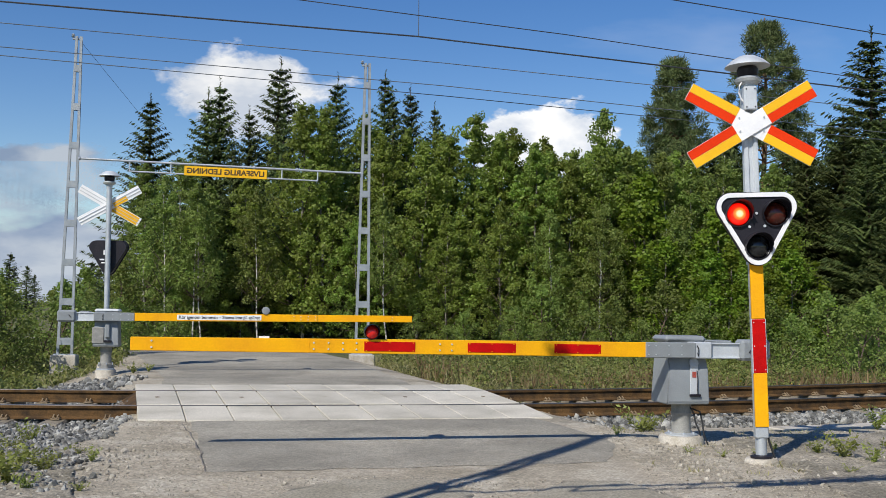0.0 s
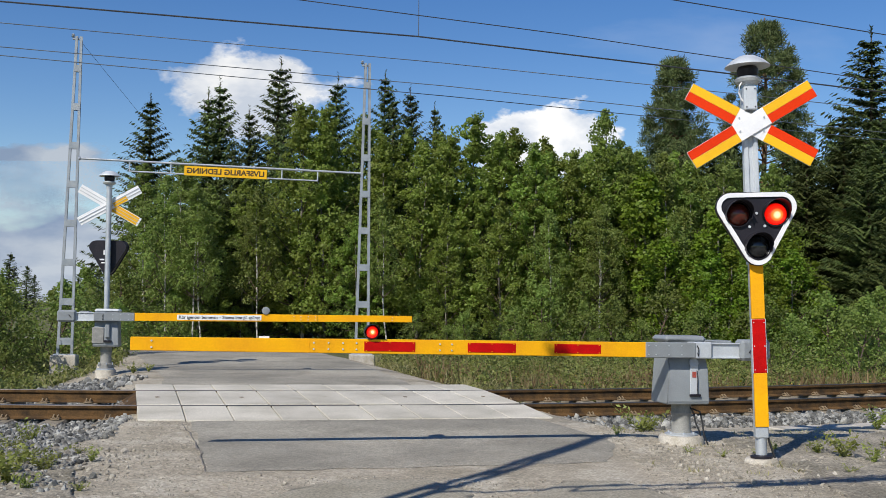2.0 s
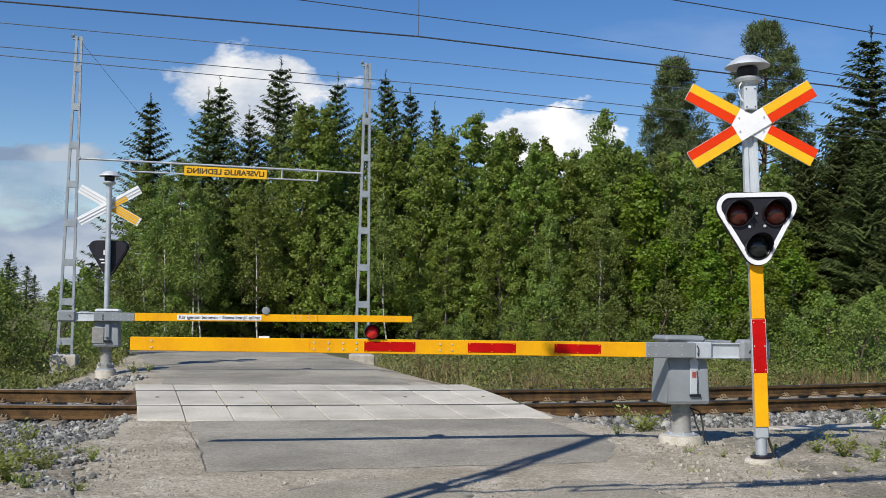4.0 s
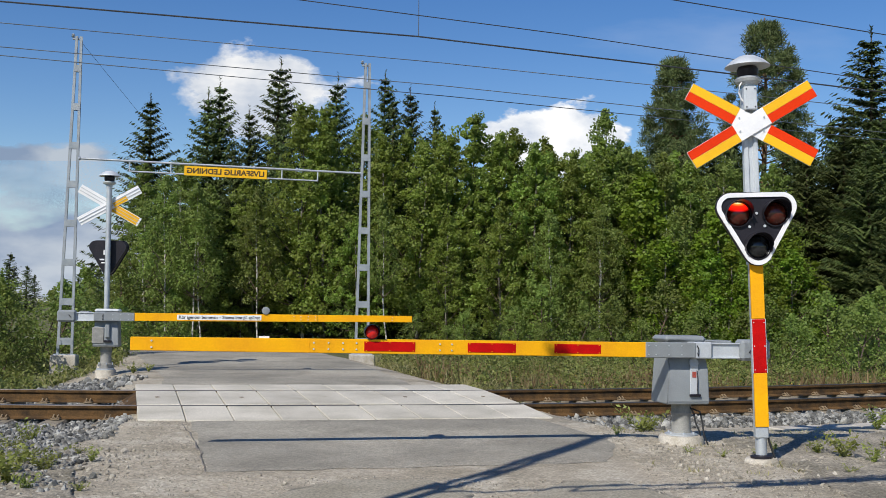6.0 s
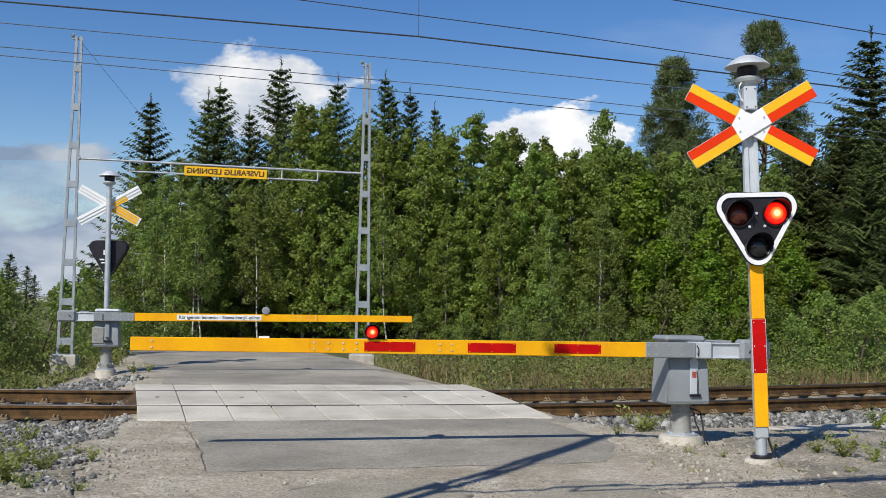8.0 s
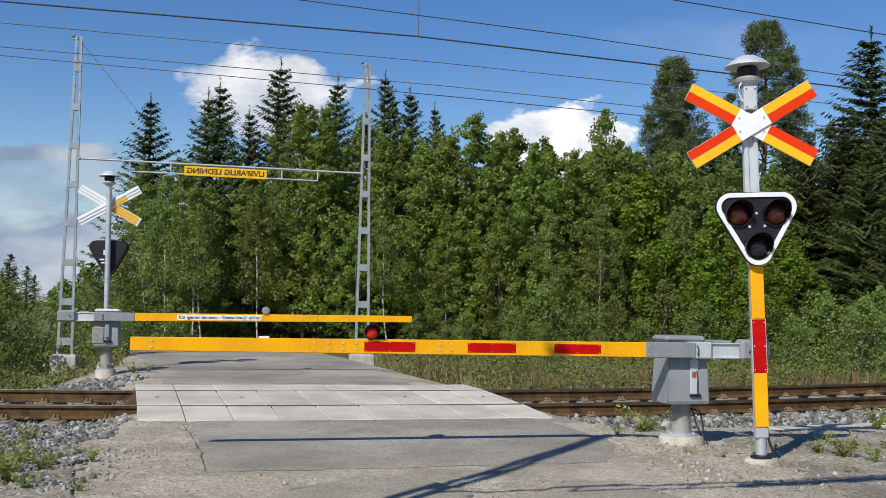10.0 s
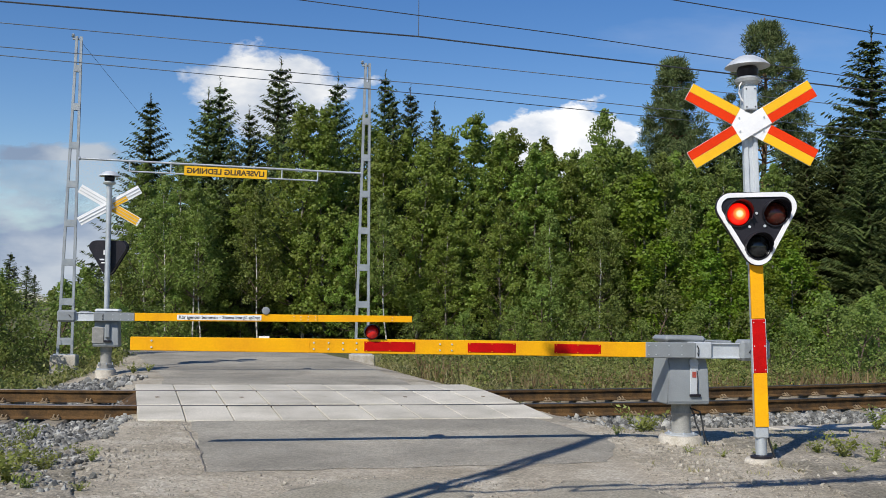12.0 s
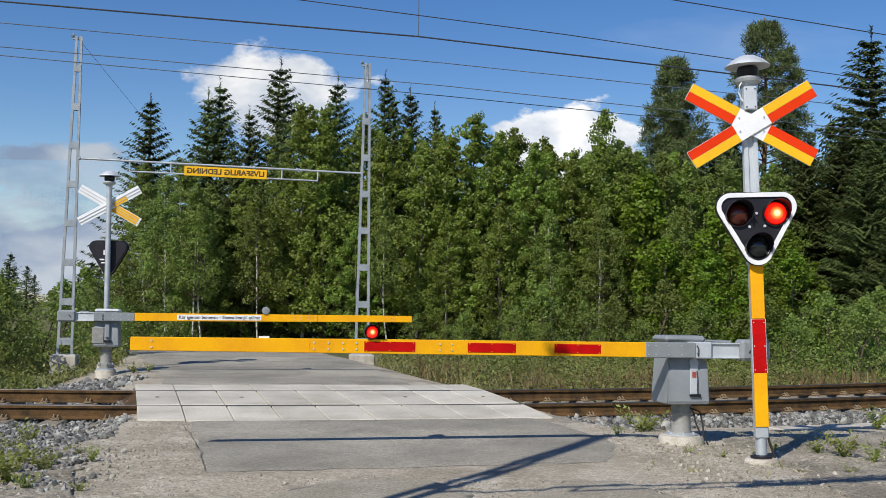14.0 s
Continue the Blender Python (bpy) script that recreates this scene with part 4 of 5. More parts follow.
# thin stay from the portal's mast, and the cable duct beside the track
tagged(wire_part("stay_wire", [(-8.45, 23.1, 7.4), (-8.9, 30.0, 6.75), (-9.7, 40.0, 6.2)], 0.0045, WIRE), "thin stay wire running from the mast to the woods", "wire")


# ---- trees ----
def quads(centers, u, v):
    """Leaf blades as pointed quads: corners at +-u and +-v."""
    n = len(centers)
    V = np.empty((n, 4, 3))
    V[:, 0], V[:, 1], V[:, 2], V[:, 3] = centers - u, centers - v, centers + u, centers + v
    F = np.arange(n * 4).reshape(n, 4)
    return V.reshape(-1, 3), F


def unit(a):
    return a / np.maximum(np.linalg.norm(a, axis=1, keepdims=True), 1e-9)


def leaf_cloud(rng, centers, radii, per, size, flat=0.85, up=0.35):
    """Leaves round each clump's centre, most on its outside, facing outwards and up."""
    k = np.repeat(np.arange(len(centers)), per)
    d = unit(rng.normal(size=(len(k), 3)))
    r = radii[k] * rng.uniform(0.35, 1.0, len(k)) ** 0.6
    p = centers[k] + d * r[:, None] * np.array([1, 1, flat])
    nrm = unit(d + rng.normal(size=d.shape) * 0.75 + np.array([0, 0, up]))
    u = unit(np.cross(nrm, rng.normal(size=d.shape)))
    v = np.cross(nrm, u)
    s = size * rng.uniform(0.6, 1.3, len(k))
    return quads(p, u * s[:, None], v * s[:, None] * 0.72)


def limb_mesh(rng, limbs):
    """Tapered bars: list of (points, r0, r1)."""
    V, F = [], []
    seg = 7
    for pts, r0, r1 in limbs:
        pts = [Vector(p) for p in pts]
        base = len(V)
        for i, p in enumerate(pts):
            d = (pts[min(i + 1, len(pts) - 1)] - pts[max(i - 1, 0)]).normalized()
            s = d.cross(Vector((0.3, 1, 0.1))).normalized()
            t = s.cross(d)
            r = r0 + (r1 - r0) * i / (len(pts) - 1)
            for k in range(seg):
                a = 2 * math.pi * k / seg
                V.append(tuple(p + (s * math.cos(a) + t * math.sin(a)) * r))
        for i in range(len(pts) - 1):
            for k in range(seg):
                F.append((base + i * seg + k, base + i * seg + (k + 1) % seg, base + (i + 1) * seg + (k + 1) % seg, base + (i + 1) * seg + k))
    return V, F


def make_tree(name, label, category, trunk_mesh, crown_mesh):
    t = empty(name, pose(0, -400, -50), label, category)
    for part_name, me in (("trunk", trunk_mesh[0]), ("limb_frame", trunk_mesh[1]), ("crown", crown_mesh)):
        if me:
            ob = new(part_name, me)
            ob.parent = t
            if part_name != "trunk":
                ob["kind"] = "stuff"
    return t


def broadleaf(seed, h, width, low, clumps, per, size, bark, leaf, name, label, category, r0=0.09, narrow=1.0):
    rng = np.random.default_rng(seed)
    bend = rng.normal(size=2) * 0.25
    def axis(z):
        t = z / h
        return np.array([bend[0] * math.sin(2.2 * t) + 0.06 * math.sin(9 * t + seed), bend[1] * math.sin(2 * t), z])
    limbs = [([axis(h * i / 9) - (np.array([0, 0, 0.3]) if i == 0 else 0) for i in range(10)], r0, 0.012)]
    C, R = [], []
    boughs = max(14, clumps // 6)
    for i in range(boughs):
        t = ((i + rng.uniform(0.0, 1.0)) / boughs) ** 0.92
        z = h * (low + (0.97 - low) * t)
        prof = (min(1.0, (t + 0.26) / 0.42) * (1 - t ** 2.1) + 0.05) * narrow
        rad = width * prof * rng.uniform(0.35, 1.0) ** 0.6
        a = i * 2.4 + rng.uniform(-0.6, 0.6)
        c = axis(z) + np.array([math.cos(a) * rad, math.sin(a) * rad, 0])
        st = axis(max(z - rad * 1.05 - 0.25, h * min(low + 0.04, 0.35)))
        limbs.append(([st, st * 0.45 + c * 0.55 + np.array([0, 0, -0.06]), c], 0.026 * (1.1 - t) + 0.005, 0.004))
        for k in range(6):
            f = rng.uniform(0.45, 1.12)
            o = rng.normal(size=3) * (0.10 + 0.11 * width * (1.1 - t)) * np.array([1, 1, 1.0])
            C.append(st + (c - st) * f + o), R.append(rng.uniform(0.16, 0.40) * (1.12 - 0.45 * t))
    for k in range(10):
        q = rng.uniform(0.86, 1.0)
        C.append(axis(h * q) + rng.normal(size=3) * 0.35 * (1.03 - q)), R.append(rng.uniform(0.09, 0.2))
    V, F = leaf_cloud(rng, np.array(C), np.array(R), per, size)
    wood = (mesh_of("trunk", *limb_mesh(rng, limbs[:1]), bark, True), mesh_of("limb_frame", *limb_mesh(rng, limbs[1:]), BARK_SPRUCE, True) if limbs[1:] else None)
    return make_tree(name, label, category, wood, mesh_of("crown", V.tolist(), F.tolist(), leaf))


def spruce(seed, h, width, label, low=0.06, power=0.85, material=None, dense=1.0):
    rng = np.random.default_rng(seed)
    P, U, W = [], [], []
    limbs = [([(0.05 * math.sin(i * 1.3 + seed), 0.05 * math.cos(i + seed), h * i / 8 - (0.3 if i == 0 else 0)) for i in range(9)], 0.13, 0.012)]
    z = h * low
    while z < h * 0.985:
        t = (z - h * low) / (h * (1 - low))
        reach = width * (1 - t) ** power * (1.0 if t > 0.08 else 0.8) + 0.10
        for k in range(int(rng.integers(9, 12) * dense)):
            a = rng.uniform(0, 2 * math.pi)
            L = reach * rng.uniform(0.55, 1.15)
            ca, sa = math.cos(a), math.sin(a)
            rise = 0.45 * t - 0.30 * (1 - t)
            n = max(4, int(L / (0.105 / dense)))
            tip = None
            for j in range(n):
                s = (j + 0.6) / n
                zz = z + L * (rise * s + 0.28 * s * s) + rng.normal() * 0.02
                p = np.array([ca * L * s, sa * L * s, zz])
                spread = 0.24 * L * (1 - s * 0.75) + 0.07
                for side in (-1, 1):
                    q = p + np.array([-sa, ca, 0]) * side * spread * 0.45 + np.array([0, 0, -0.06 - 0.05 * rng.random()])
                    d = np.array([ca * 0.75 - sa * side * 0.7, sa * 0.75 + ca * side * 0.7, -0.25 - 0.85 * rng.random()])
                    d = d / np.linalg.norm(d)
                    ln = (0.085 + 0.30 * spread) / dense ** 0.6 * rng.uniform(0.7, 1.2)
                    P.append(q), U.append(d * ln), W.append(np.cross(d, [0.2 * rng.normal(), 0.2 * rng.normal(), 1.0]) * (0.042 + 0.035 * rng.random()) / dense ** 0.7)
        z += (0.27 + 0.13 * (1 - t)) * rng.uniform(0.8, 1.2) * (h / 11) ** 0.5
    # the leading shoot
    for k in range(26):
        zz = h * (0.93 + 0.085 * rng.random())
        a = rng.uniform(0, 2 * math.pi)
        d = np.array([math.cos(a) * 0.7, math.sin(a) * 0.7, 0.6])
        P.append(np.array([0.05 * math.sin(8 * 1.3 + seed), 0.05 * math.cos(8 + seed), zz]) + d * 0.04), U.append(d * 0.10), W.append(np.cross(d, [0, 0, 1.0]) * 0.03)
    V, F = quads(np.array(P), np.array(U), np.array(W))
    wood = (mesh_of("trunk", *limb_mesh(rng, limbs[:1]), BARK_SPRUCE, True), mesh_of("limb_frame", *limb_mesh(rng, limbs[1:]), BARK_SPRUCE, True) if limbs[1:] else None)
    return make_tree("spruce", label, "tree", wood, mesh_of("crown", V.tolist(), F.tolist(), material or NEEDLE_SPRUCE))


def pine(seed, h, width, label):
    rng = np.random.default_rng(seed)
    def axis(z):
        return np.array([0.22 * math.sin(z * 0.35 + seed), 0.15 * math.cos(z * 0.3), z])
    limbs = [([axis(h * i / 10) - (np.array([0, 0, 0.3]) if i == 0 else 0) for i in range(11)], 0.17, 0.03)]
    C, R = [], []
    for i in range(240):
        t = rng.random() ** 0.8
        z = h * (0.30 + 0.68 * t)
        rad = (width * (1.0 - t) ** 0.75 + 0.25) * rng.uniform(0.2, 1.0) ** 0.5
        a = rng.uniform(0, 2 * math.pi)
        c = axis(z) + np.array([math.cos(a) * rad, math.sin(a) * rad, 0.10 * rad])
        C.append(c), R.append(rng.uniform(0.25, 0.5))
        if i % 2 == 0:
            st = axis(z - 0.25 * rad - 0.1)
            limbs.append(([st, (st + c) / 2 + np.array([0, 0, -0.06]), c], 0.04 * (1.1 - t) + 0.008, 0.007))
    C, R = np.array(C), np.array(R)
    k = np.repeat(np.arange(len(C)), 150)
    d = unit(rng.normal(size=(len(k), 3)) + np.array([0, 0, 0.25]))
    p = C[k] + d * (R[k] * rng.uniform(0.3, 1.0, len(k)))[:, None] * np.array([1, 1, 0.7])
    u = unit(d + rng.normal(size=d.shape) * 0.4 + np.array([0, 0, 0.35])) * (0.10 * rng.uniform(0.7, 1.3, len(k)))[:, None]
    w = unit(np.cross(u, rng.normal(size=u.shape))) * 0.017
    V, F = quads(p, u, w)
    wood = (mesh_of("trunk", *limb_mesh(rng, limbs[:1]), BARK_PINE, True), mesh_of("limb_frame", *limb_mesh(rng, limbs[1:]), BARK_PINE, True) if limbs[1:] else None)
    return make_tree("pine", label, "tree", wood, mesh_of("crown", V.tolist(), F.tolist(), NEEDLE_PINE))


ASPENS = [broadleaf(10 + k, 8.6, 2.0 + 0.18 * k, 0.10, 264, 52, 0.056, BARK_ASPEN, LEAF_ASPEN, "aspen", "young green aspen at the edge of the woods", "tree", 0.06) for k in range(4)]
BIRCHES = [broadleaf(30 + k, 7.6, 1.6 + 0.15 * k, 0.12, 210, 52, 0.049, BARK_BIRCH, LEAF_BIRCH, "birch", "slender birch with a white trunk and grey-green leaves", "tree", 0.045) for k in range(3)]
STEM_BIRCHES = [broadleaf(40 + k, 7.6, 1.25, 0.40, 130, 50, 0.047, BARK_BIRCH, LEAF_BIRCH, "birch", "thin birch with a long bare white trunk", "tree", 0.045) for k in range(2)]
SPRUCES = [spruce(50 + k, 11.0, 2.35 + 0.25 * k, "dark green spruce with drooping branches") for k in range(3)]
PINES = [pine(70 + k, 12.5, 2.3 + 0.3 * k, "tall pine with a reddish trunk and bluish needles") for k in range(2)]
ROWANS = [broadleaf(80 + k, 4.2, 1.25, 0.05, 108, 52, 0.050, BARK_ASPEN, LEAF_BRIGHT, "rowan", "young broad bush with bright yellow-green leaves", "bush", 0.04) for k in range(2)]
WILLOWS = [broadleaf(90 + k, 2.6, 1.15, 0.02, 84, 32, 0.042, BARK_SPRUCE, LEAF_BIRCH, "willow_bush", "low grey-green willow bush beside the track", "bush", 0.03, 1.1) for k in range(3)]
ASPENS_BACK = [broadleaf(110 + k, 8.6, 1.9, 0.08, 132, 34, 0.082, BARK_ASPEN, LEAF_ASPEN, "aspen", "green aspen deeper in the woods", "tree") for k in range(2)]
SPRUCES_FINE = [spruce(140 + k, 11.0, 2.6, "large dark green spruce with drooping branches", dense=1.40) for k in range(2)]
SPRUCES_BACK = [spruce(120 + k, 11.0, 2.6, "dark spruce deeper in the woods", dense=0.55) for k in range(2)]
SEEDS = [*SPRUCES_FINE, *ASPENS_BACK, *SPRUCES_BACK, *ASPENS, *BIRCHES, *STEM_BIRCHES, *SPRUCES, *PINES, *ROWANS, *WILLOWS]
planted = []
rt = random.Random(5)


def plant(kind, x, y, h, base_h, wide=1.0):
    k = h / base_h
    m = pose(x, y, ground_z(x, y) - 0.03, 0, 0, rt.uniform(0, 360)) @ Matrix.Diagonal((k * wide, k * wide, k, 1))
    t = copy_thing(kind, m)
    planted.append(t)
    return t


# spruces and pines that stand out above the woods
for i, (x, y, h, w) in enumerate(((-13.6, 46, 12.0, 1.05), (-10.55, 44.5, 12.0, 1.0), (-9.9, 44, 12.3, 0.95), (-7.3, 44, 12.1, 1.05), (-8.5, 43.5, 11.0, 0.85), (-4.65, 43, 11.4, 0.85),
                                  (-2.7, 45, 12.0, 0.85), (-1.6, 46, 11.6, 0.8), (-0.45, 46, 10.8, 0.75), (10.6, 40, 8.0, 1.0), (11.9, 39.5, 7.8, 1.1), (17.75, 41.5, 13.3, 1.25), (16.4, 40.0, 9.6, 1.2), (14.6, 40.5, 8.6, 1.1),
                                  (15.2, 38.0, 9.2, 1.2), (13.6, 37.5, 7.6, 1.2), (16.9, 36.5, 8.0, 1.2), (19.5, 38, 10.5, 1.2), (21, 42, 12.5, 1.1), (12.6, 44, 9.5, 1.0), (14.2, 33.5, 7.4, 1.1), (15.3, 35.0, 8.6, 1.1), (14.05, 31.5, 5.2, 1.1), (-7.9, 37.5, 8.2, 0.75), (-2.0, 38.5, 9.6, 0.8), (-6.3, 39, 9.0, 0.7), (-3.6, 36.0, 4.6, 0.8), (1.4, 36.5, 5.0, 0.8))):
    plant(SPRUCES_FINE[i % 2] if x > 14 or i < 9 else SPRUCES[i % 3], x, y, h, 11.0, w * 1.2)
plant(PINES[0], 9.55, 42, 12.2, 12.5)
plant(PINES[1], 13.5, 42.5, 14.1, 12.5)
plant(PINES[0], 11.0, 47, 11.0, 12.5)

# the leafy front of the woods
for x, y, h in ((-11.3, 37.5, 5.4), (-10.5, 36.5, 6.6), (-9.7, 37.5, 7.0), (-8.9, 36, 5.9), (-8.2, 38.5, 6.0), (6.9, 37, 6.2), (8.0, 36.5, 6.6), (9.2, 36.2, 6.0), (5.4, 34.5, 4.5), (10.4, 37, 6.6), (7.6, 34.5, 4.0), (12.4, 37.4, 6.4), (-7.4, 37, 5.4)):
    plant(BIRCHES[rt.randrange(3)], x, y, h * 1.10, 7.6, 1.05)
for x, y, h in ((-6.5, 37, 6.6), (-5.05, 36.3, 8.1), (-4.45, 37.2, 8.4), (-4.1, 36, 7.4), (-3.3, 38, 8.3), (-2.5, 36.8, 7.4), (-1.7, 37.5, 7.8), (-1.0, 36.2, 7.1), (-0.3, 37.6, 7.6), (0.4, 36.4, 7.4), (1.0, 37.8, 8.4), (1.7, 36.2, 7.5),
                (2.4, 37.4, 7.8), (3.1, 36.3, 7.1), (3.8, 37.6, 7.0), (4.5, 36.4, 6.6), (5.2, 37.8, 7.0), (5.75, 37, 7.3), (6.6, 38.2, 7.5), (7.4, 37.9, 7.0), (8.6, 38.2, 7.1), (-2.9, 35.0, 4.4), (0.1, 34.9, 4.6), (2.0, 35.0, 5.0), (3.6, 35.0, 4.4), (4.2, 38.4, 7.3), (3.3, 38.6, 7.5), (6.2, 38.6, 7.4), (7.0, 38.8, 7.2), (2.2, 38.8, 7.9), (7.8, 38.8, 7.2), (8.6, 39.2, 7.0), (5.0, 38.9, 7.3), (9.3, 38.4, 6.8)):
    plant(ASPENS[rt.randrange(4)], x, y, h * 1.06, 8.6, 1.08)
for x, y, h in ((-9.2, 34.0, 6.2), (-8.5, 34.2, 6.0), (-8.05, 34.0, 5.6), (-6.3, 35.0, 6.0), (-1.8, 33.8, 5.4), (3.85, 34.4, 5.0), (5.63, 37.3, 9.0), (5.3, 34.6, 5.2), (7.9, 34.4, 5.0)):
    plant(STEM_BIRCHES[rt.randrange(2)], x, y, h, 7.6)
# rows behind that close the woods
for i in range(34):
    x = -12.5 + i * 0.98
    y = rt.uniform(40, 43)
    top = 6.8 + 0.8 * math.sin(i * 0.7) if x < 8 else 7.8
    plant(rt.choice(ASPENS_BACK + SPRUCES_BACK), x, y, min(top, 8.0) + rt.uniform(-0.7, 0.0), 8.6 if i % 2 else 9.5)
for i in range(20):
    plant(SPRUCES_BACK[i % 2], -14 + i * 1.95, rt.uniform(48, 53), rt.uniform(8.0, 9.2), 11.0, 1.5)
# bushes along the edge and the far side of the track
for x, y, h in ((8.9, 31.5, 3.8), (9.8, 32.5, 4.3), (10.9, 31.8, 3.6), (8.2, 33.2, 3.3), (11.6, 33, 4.2), (7.2, 33.6, 4.0), (8.2, 30.8, 3.5), (9.3, 30.5, 3.2), (10.2, 31.0, 3.0), (6.95, 35.3, 6.4), (9.3, 35.0, 5.2)):
    plant(ROWANS[rt.randrange(2)], x, y, h, 4.2, 1.2)
for x, y, h in ((9.6, 23.5, 2.1), (10.6, 24.5, 2.4), (11.6, 26, 2.1), (10.2, 26.5, 2.3), (8.6, 25.5, 1.7), (12.4, 29, 2.0), (7.4, 29.5, 2.0), (5.4, 30.5, 2.1), (6.5, 31.5, 2.6), (4.2, 32, 1.9), (2.6, 32.5, 1.7), (1.0, 32.8, 1.5), (-0.6, 32.6, 1.4),
                (3.4, 33.4, 2.4), (-12.4, 27, 1.9), (-13.4, 29, 2.2), (-11.3, 25.4, 1.8), (-12.1, 24.4, 1.7), (-10.7, 26.6, 2.0), (-11.6, 31, 2.2), (-14.5, 33, 2.6), (-13, 36, 2.7), (-10.9, 33.5, 2.8), (-9.6, 33.6, 2.4), (9.0, 28.0, 2.2), (13.5, 31.0, 2.2), (1.8, 30.5, 1.2), (3.0, 29.5, 1.3), (4.4, 28.5, 1.1), (5.8, 28.8, 1.4), (7.0, 27.0, 1.3), (0.2, 31.0, 1.1), (2.2, 27.5, 0.8), (5.0, 25.5, 0.8), (7.9, 24.0, 1.0), (6.4, 22.5, 0.7), (-9.0, 19.2, 1.2), (-10.0, 20.6, 1.6), (-9.0, 17.9, 0.9), (-10.1, 22.0, 1.9), (-9.6, 18.8, 1.5), (-9.3, 20.0, 1.6), (-8.5, 19.4, 0.9), (-10.4, 22.4, 2.1), (-9.6, 24.6, 2.2), (-8.3, 24.8, 1.5), (-7.9, 17.4, 0.6), (-8.3, 16.4, 0.6), (-11.2, 22.5, 2.4)):
    plant(WILLOWS[rt.randrange(3)], x, y, h, 2.6, 1.15)
# far trees at the left, beside the line
for i in range(26):
    plant(rt.choice(SPRUCES_BACK + ASPENS_BACK), -29 - rt.uniform(0, 6) - i * 0.75, rt.uniform(85, 125), rt.uniform(4.0, 5.2), 10.0, 1.8)
for t in SEEDS:
    for o in (*t.children_recursive, t):
        bpy.data.objects.remove(o)


duct = empty("cable_duct", pose(0, 0, 0), "pale flat concrete cable duct lids beside the track", "cable duct")
for i in range(9):
    x = 3.05 + 0.52 * i
    p, q = track_point(x, -3.0 + 0.02 * i), track_point(x + 0.505, -3.0 + 0.02 * (i + 1))
    zz = ground_z(p.x, p.y) + 0.03
    a = math.atan2(q.y - p.y, q.x - p.x)
    part("lid", box((0, -0.17, -0.08), ((q - p).length - 0.012, 0.17, 0.01), 0.012, turn=Matrix.Translation((p.x, p.y, zz)) @ Matrix.Rotation(a, 4, "Z")), CONCRETE, duct)


# ---- grass and weeds ----
def blades(name, label, count, pick, height, width, material, seed, lean=0.35):
    rng = np.random.default_rng(seed)
    P = []
    while len(P) < count:
        q = pick(rng)
        if q is not None:
            P.append(q)
    P = np.array(P)
    hgt = height * rng.uniform(0.45, 1.25, count)
    d = rng.normal(size=(count, 3)) * lean
    d[:, 2] = 1
    tip = P + d * hgt[:, None]
    a = rng.uniform(0, 2 * math.pi, count)
    w = np.stack([np.cos(a), np.sin(a), np.zeros(count)], 1) * (width * rng.uniform(0.6, 1.4, count))[:, None]
    mid = P + d * hgt[:, None] * 0.55
    V = np.stack([P - w * 0.5, P + w * 0.5, mid + w * 0.6, tip, mid - w * 0.6], 1).reshape(-1, 3)
    F = np.arange(count * 5).reshape(count, 5)
    return tagged(new(name, mesh_of(name, V.tolist(), F.tolist(), material)), label, "grass", kind="stuff")


def pick_verge(x0, x1, y0, y1, min_off=1.9):
    def go(rng):
        x, y = rng.uniform(x0, x1), rng.uniform(y0, y1)
        mid, half = road_mid(y)
        if track_off(x, y) < min_off or abs(x - mid + 0.1) < half + (0.62 if x > mid else 0.25) + 0.4 * noise.noise((x, y, 0)):
            return None
        if (-6.8 < x < -4 and y < 19.6) or (-7.1 < x < -6.3 and 17.5 < y < 21.0) or (-8.95 < x < -7.55 and 19.6 < y < 23.2):
            return None
        return x, y, ground_z(x, y) - 0.01
    return go


def pick_near(x0, x1, y0, y1):
    def go(rng):
        x, y = rng.uniform(x0, x1), rng.uniform(y0, y1)
        if noise.noise((x * 3.1, y * 3.1, 7)) < 0.16 + 0.35 * rng.random():
            return None
        return x, y, ground_z(x, y)
    return go


def weeds(name, label, count, pick, height, size, material, seed, scale=0.8):
    """Low leafy plants: small leaves up to a height that varies from tuft to tuft."""
    rng = np.random.default_rng(seed)
    P = []
    while len(P) < count:
        q = pick(rng)
        if q is not None:
            top = height * (0.55 + 0.9 * noise.noise((q[0] * scale, q[1] * scale, seed)))
            P.append((q[0], q[1], q[2] + max(top, 0.04) * rng.random() ** 0.7))
    P = np.array(P)
    nrm = unit(rng.normal(size=P.shape) * 0.7 + np.array([0, -0.25, 0.8]))
    u = unit(np.cross(nrm, rng.normal(size=P.shape)))
    w = np.cross(nrm, u)
    s = (size * rng.uniform(0.5, 1.4, count))[:, None]
    V, F = quads(P, u * s, w * s * 0.55)
    return tagged(new(name, mesh_of(name, V.tolist(), F.tolist(), material)), label, "weeds", kind="stuff")


blades("verge_grass", "dry green-yellow grass beyond the track", 34000, pick_verge(-1.5, 13, 16, 33), 0.26, 0.009, GRASS, 11, 0.5)
weeds("verge_weeds", "leafy green weeds beyond the track", 45000, pick_verge(-1.5, 13, 16.3, 34), 0.55, 0.034, GRASS_GREEN, 12, 1.1)
weeds("verge_weeds", "leafy green weeds beside the road", 45000, pick_verge(-17, -6.3, 14.5, 34), 0.60, 0.040, GRASS_GREEN, 13)
blades("verge_grass", "dry green-yellow grass beside the road", 9000, pick_verge(-16, -6.5, 18, 34), 0.28, 0.008, GRASS, 14, 0.5)
def pick_patch(go, scale, least):
    """Keeps only the places inside uneven patches."""
    def pick(rng):
        q = go(rng)
        return q if q and noise.noise((q[0] * scale, q[1] * scale * 0.6, 13)) > least else None
    return pick


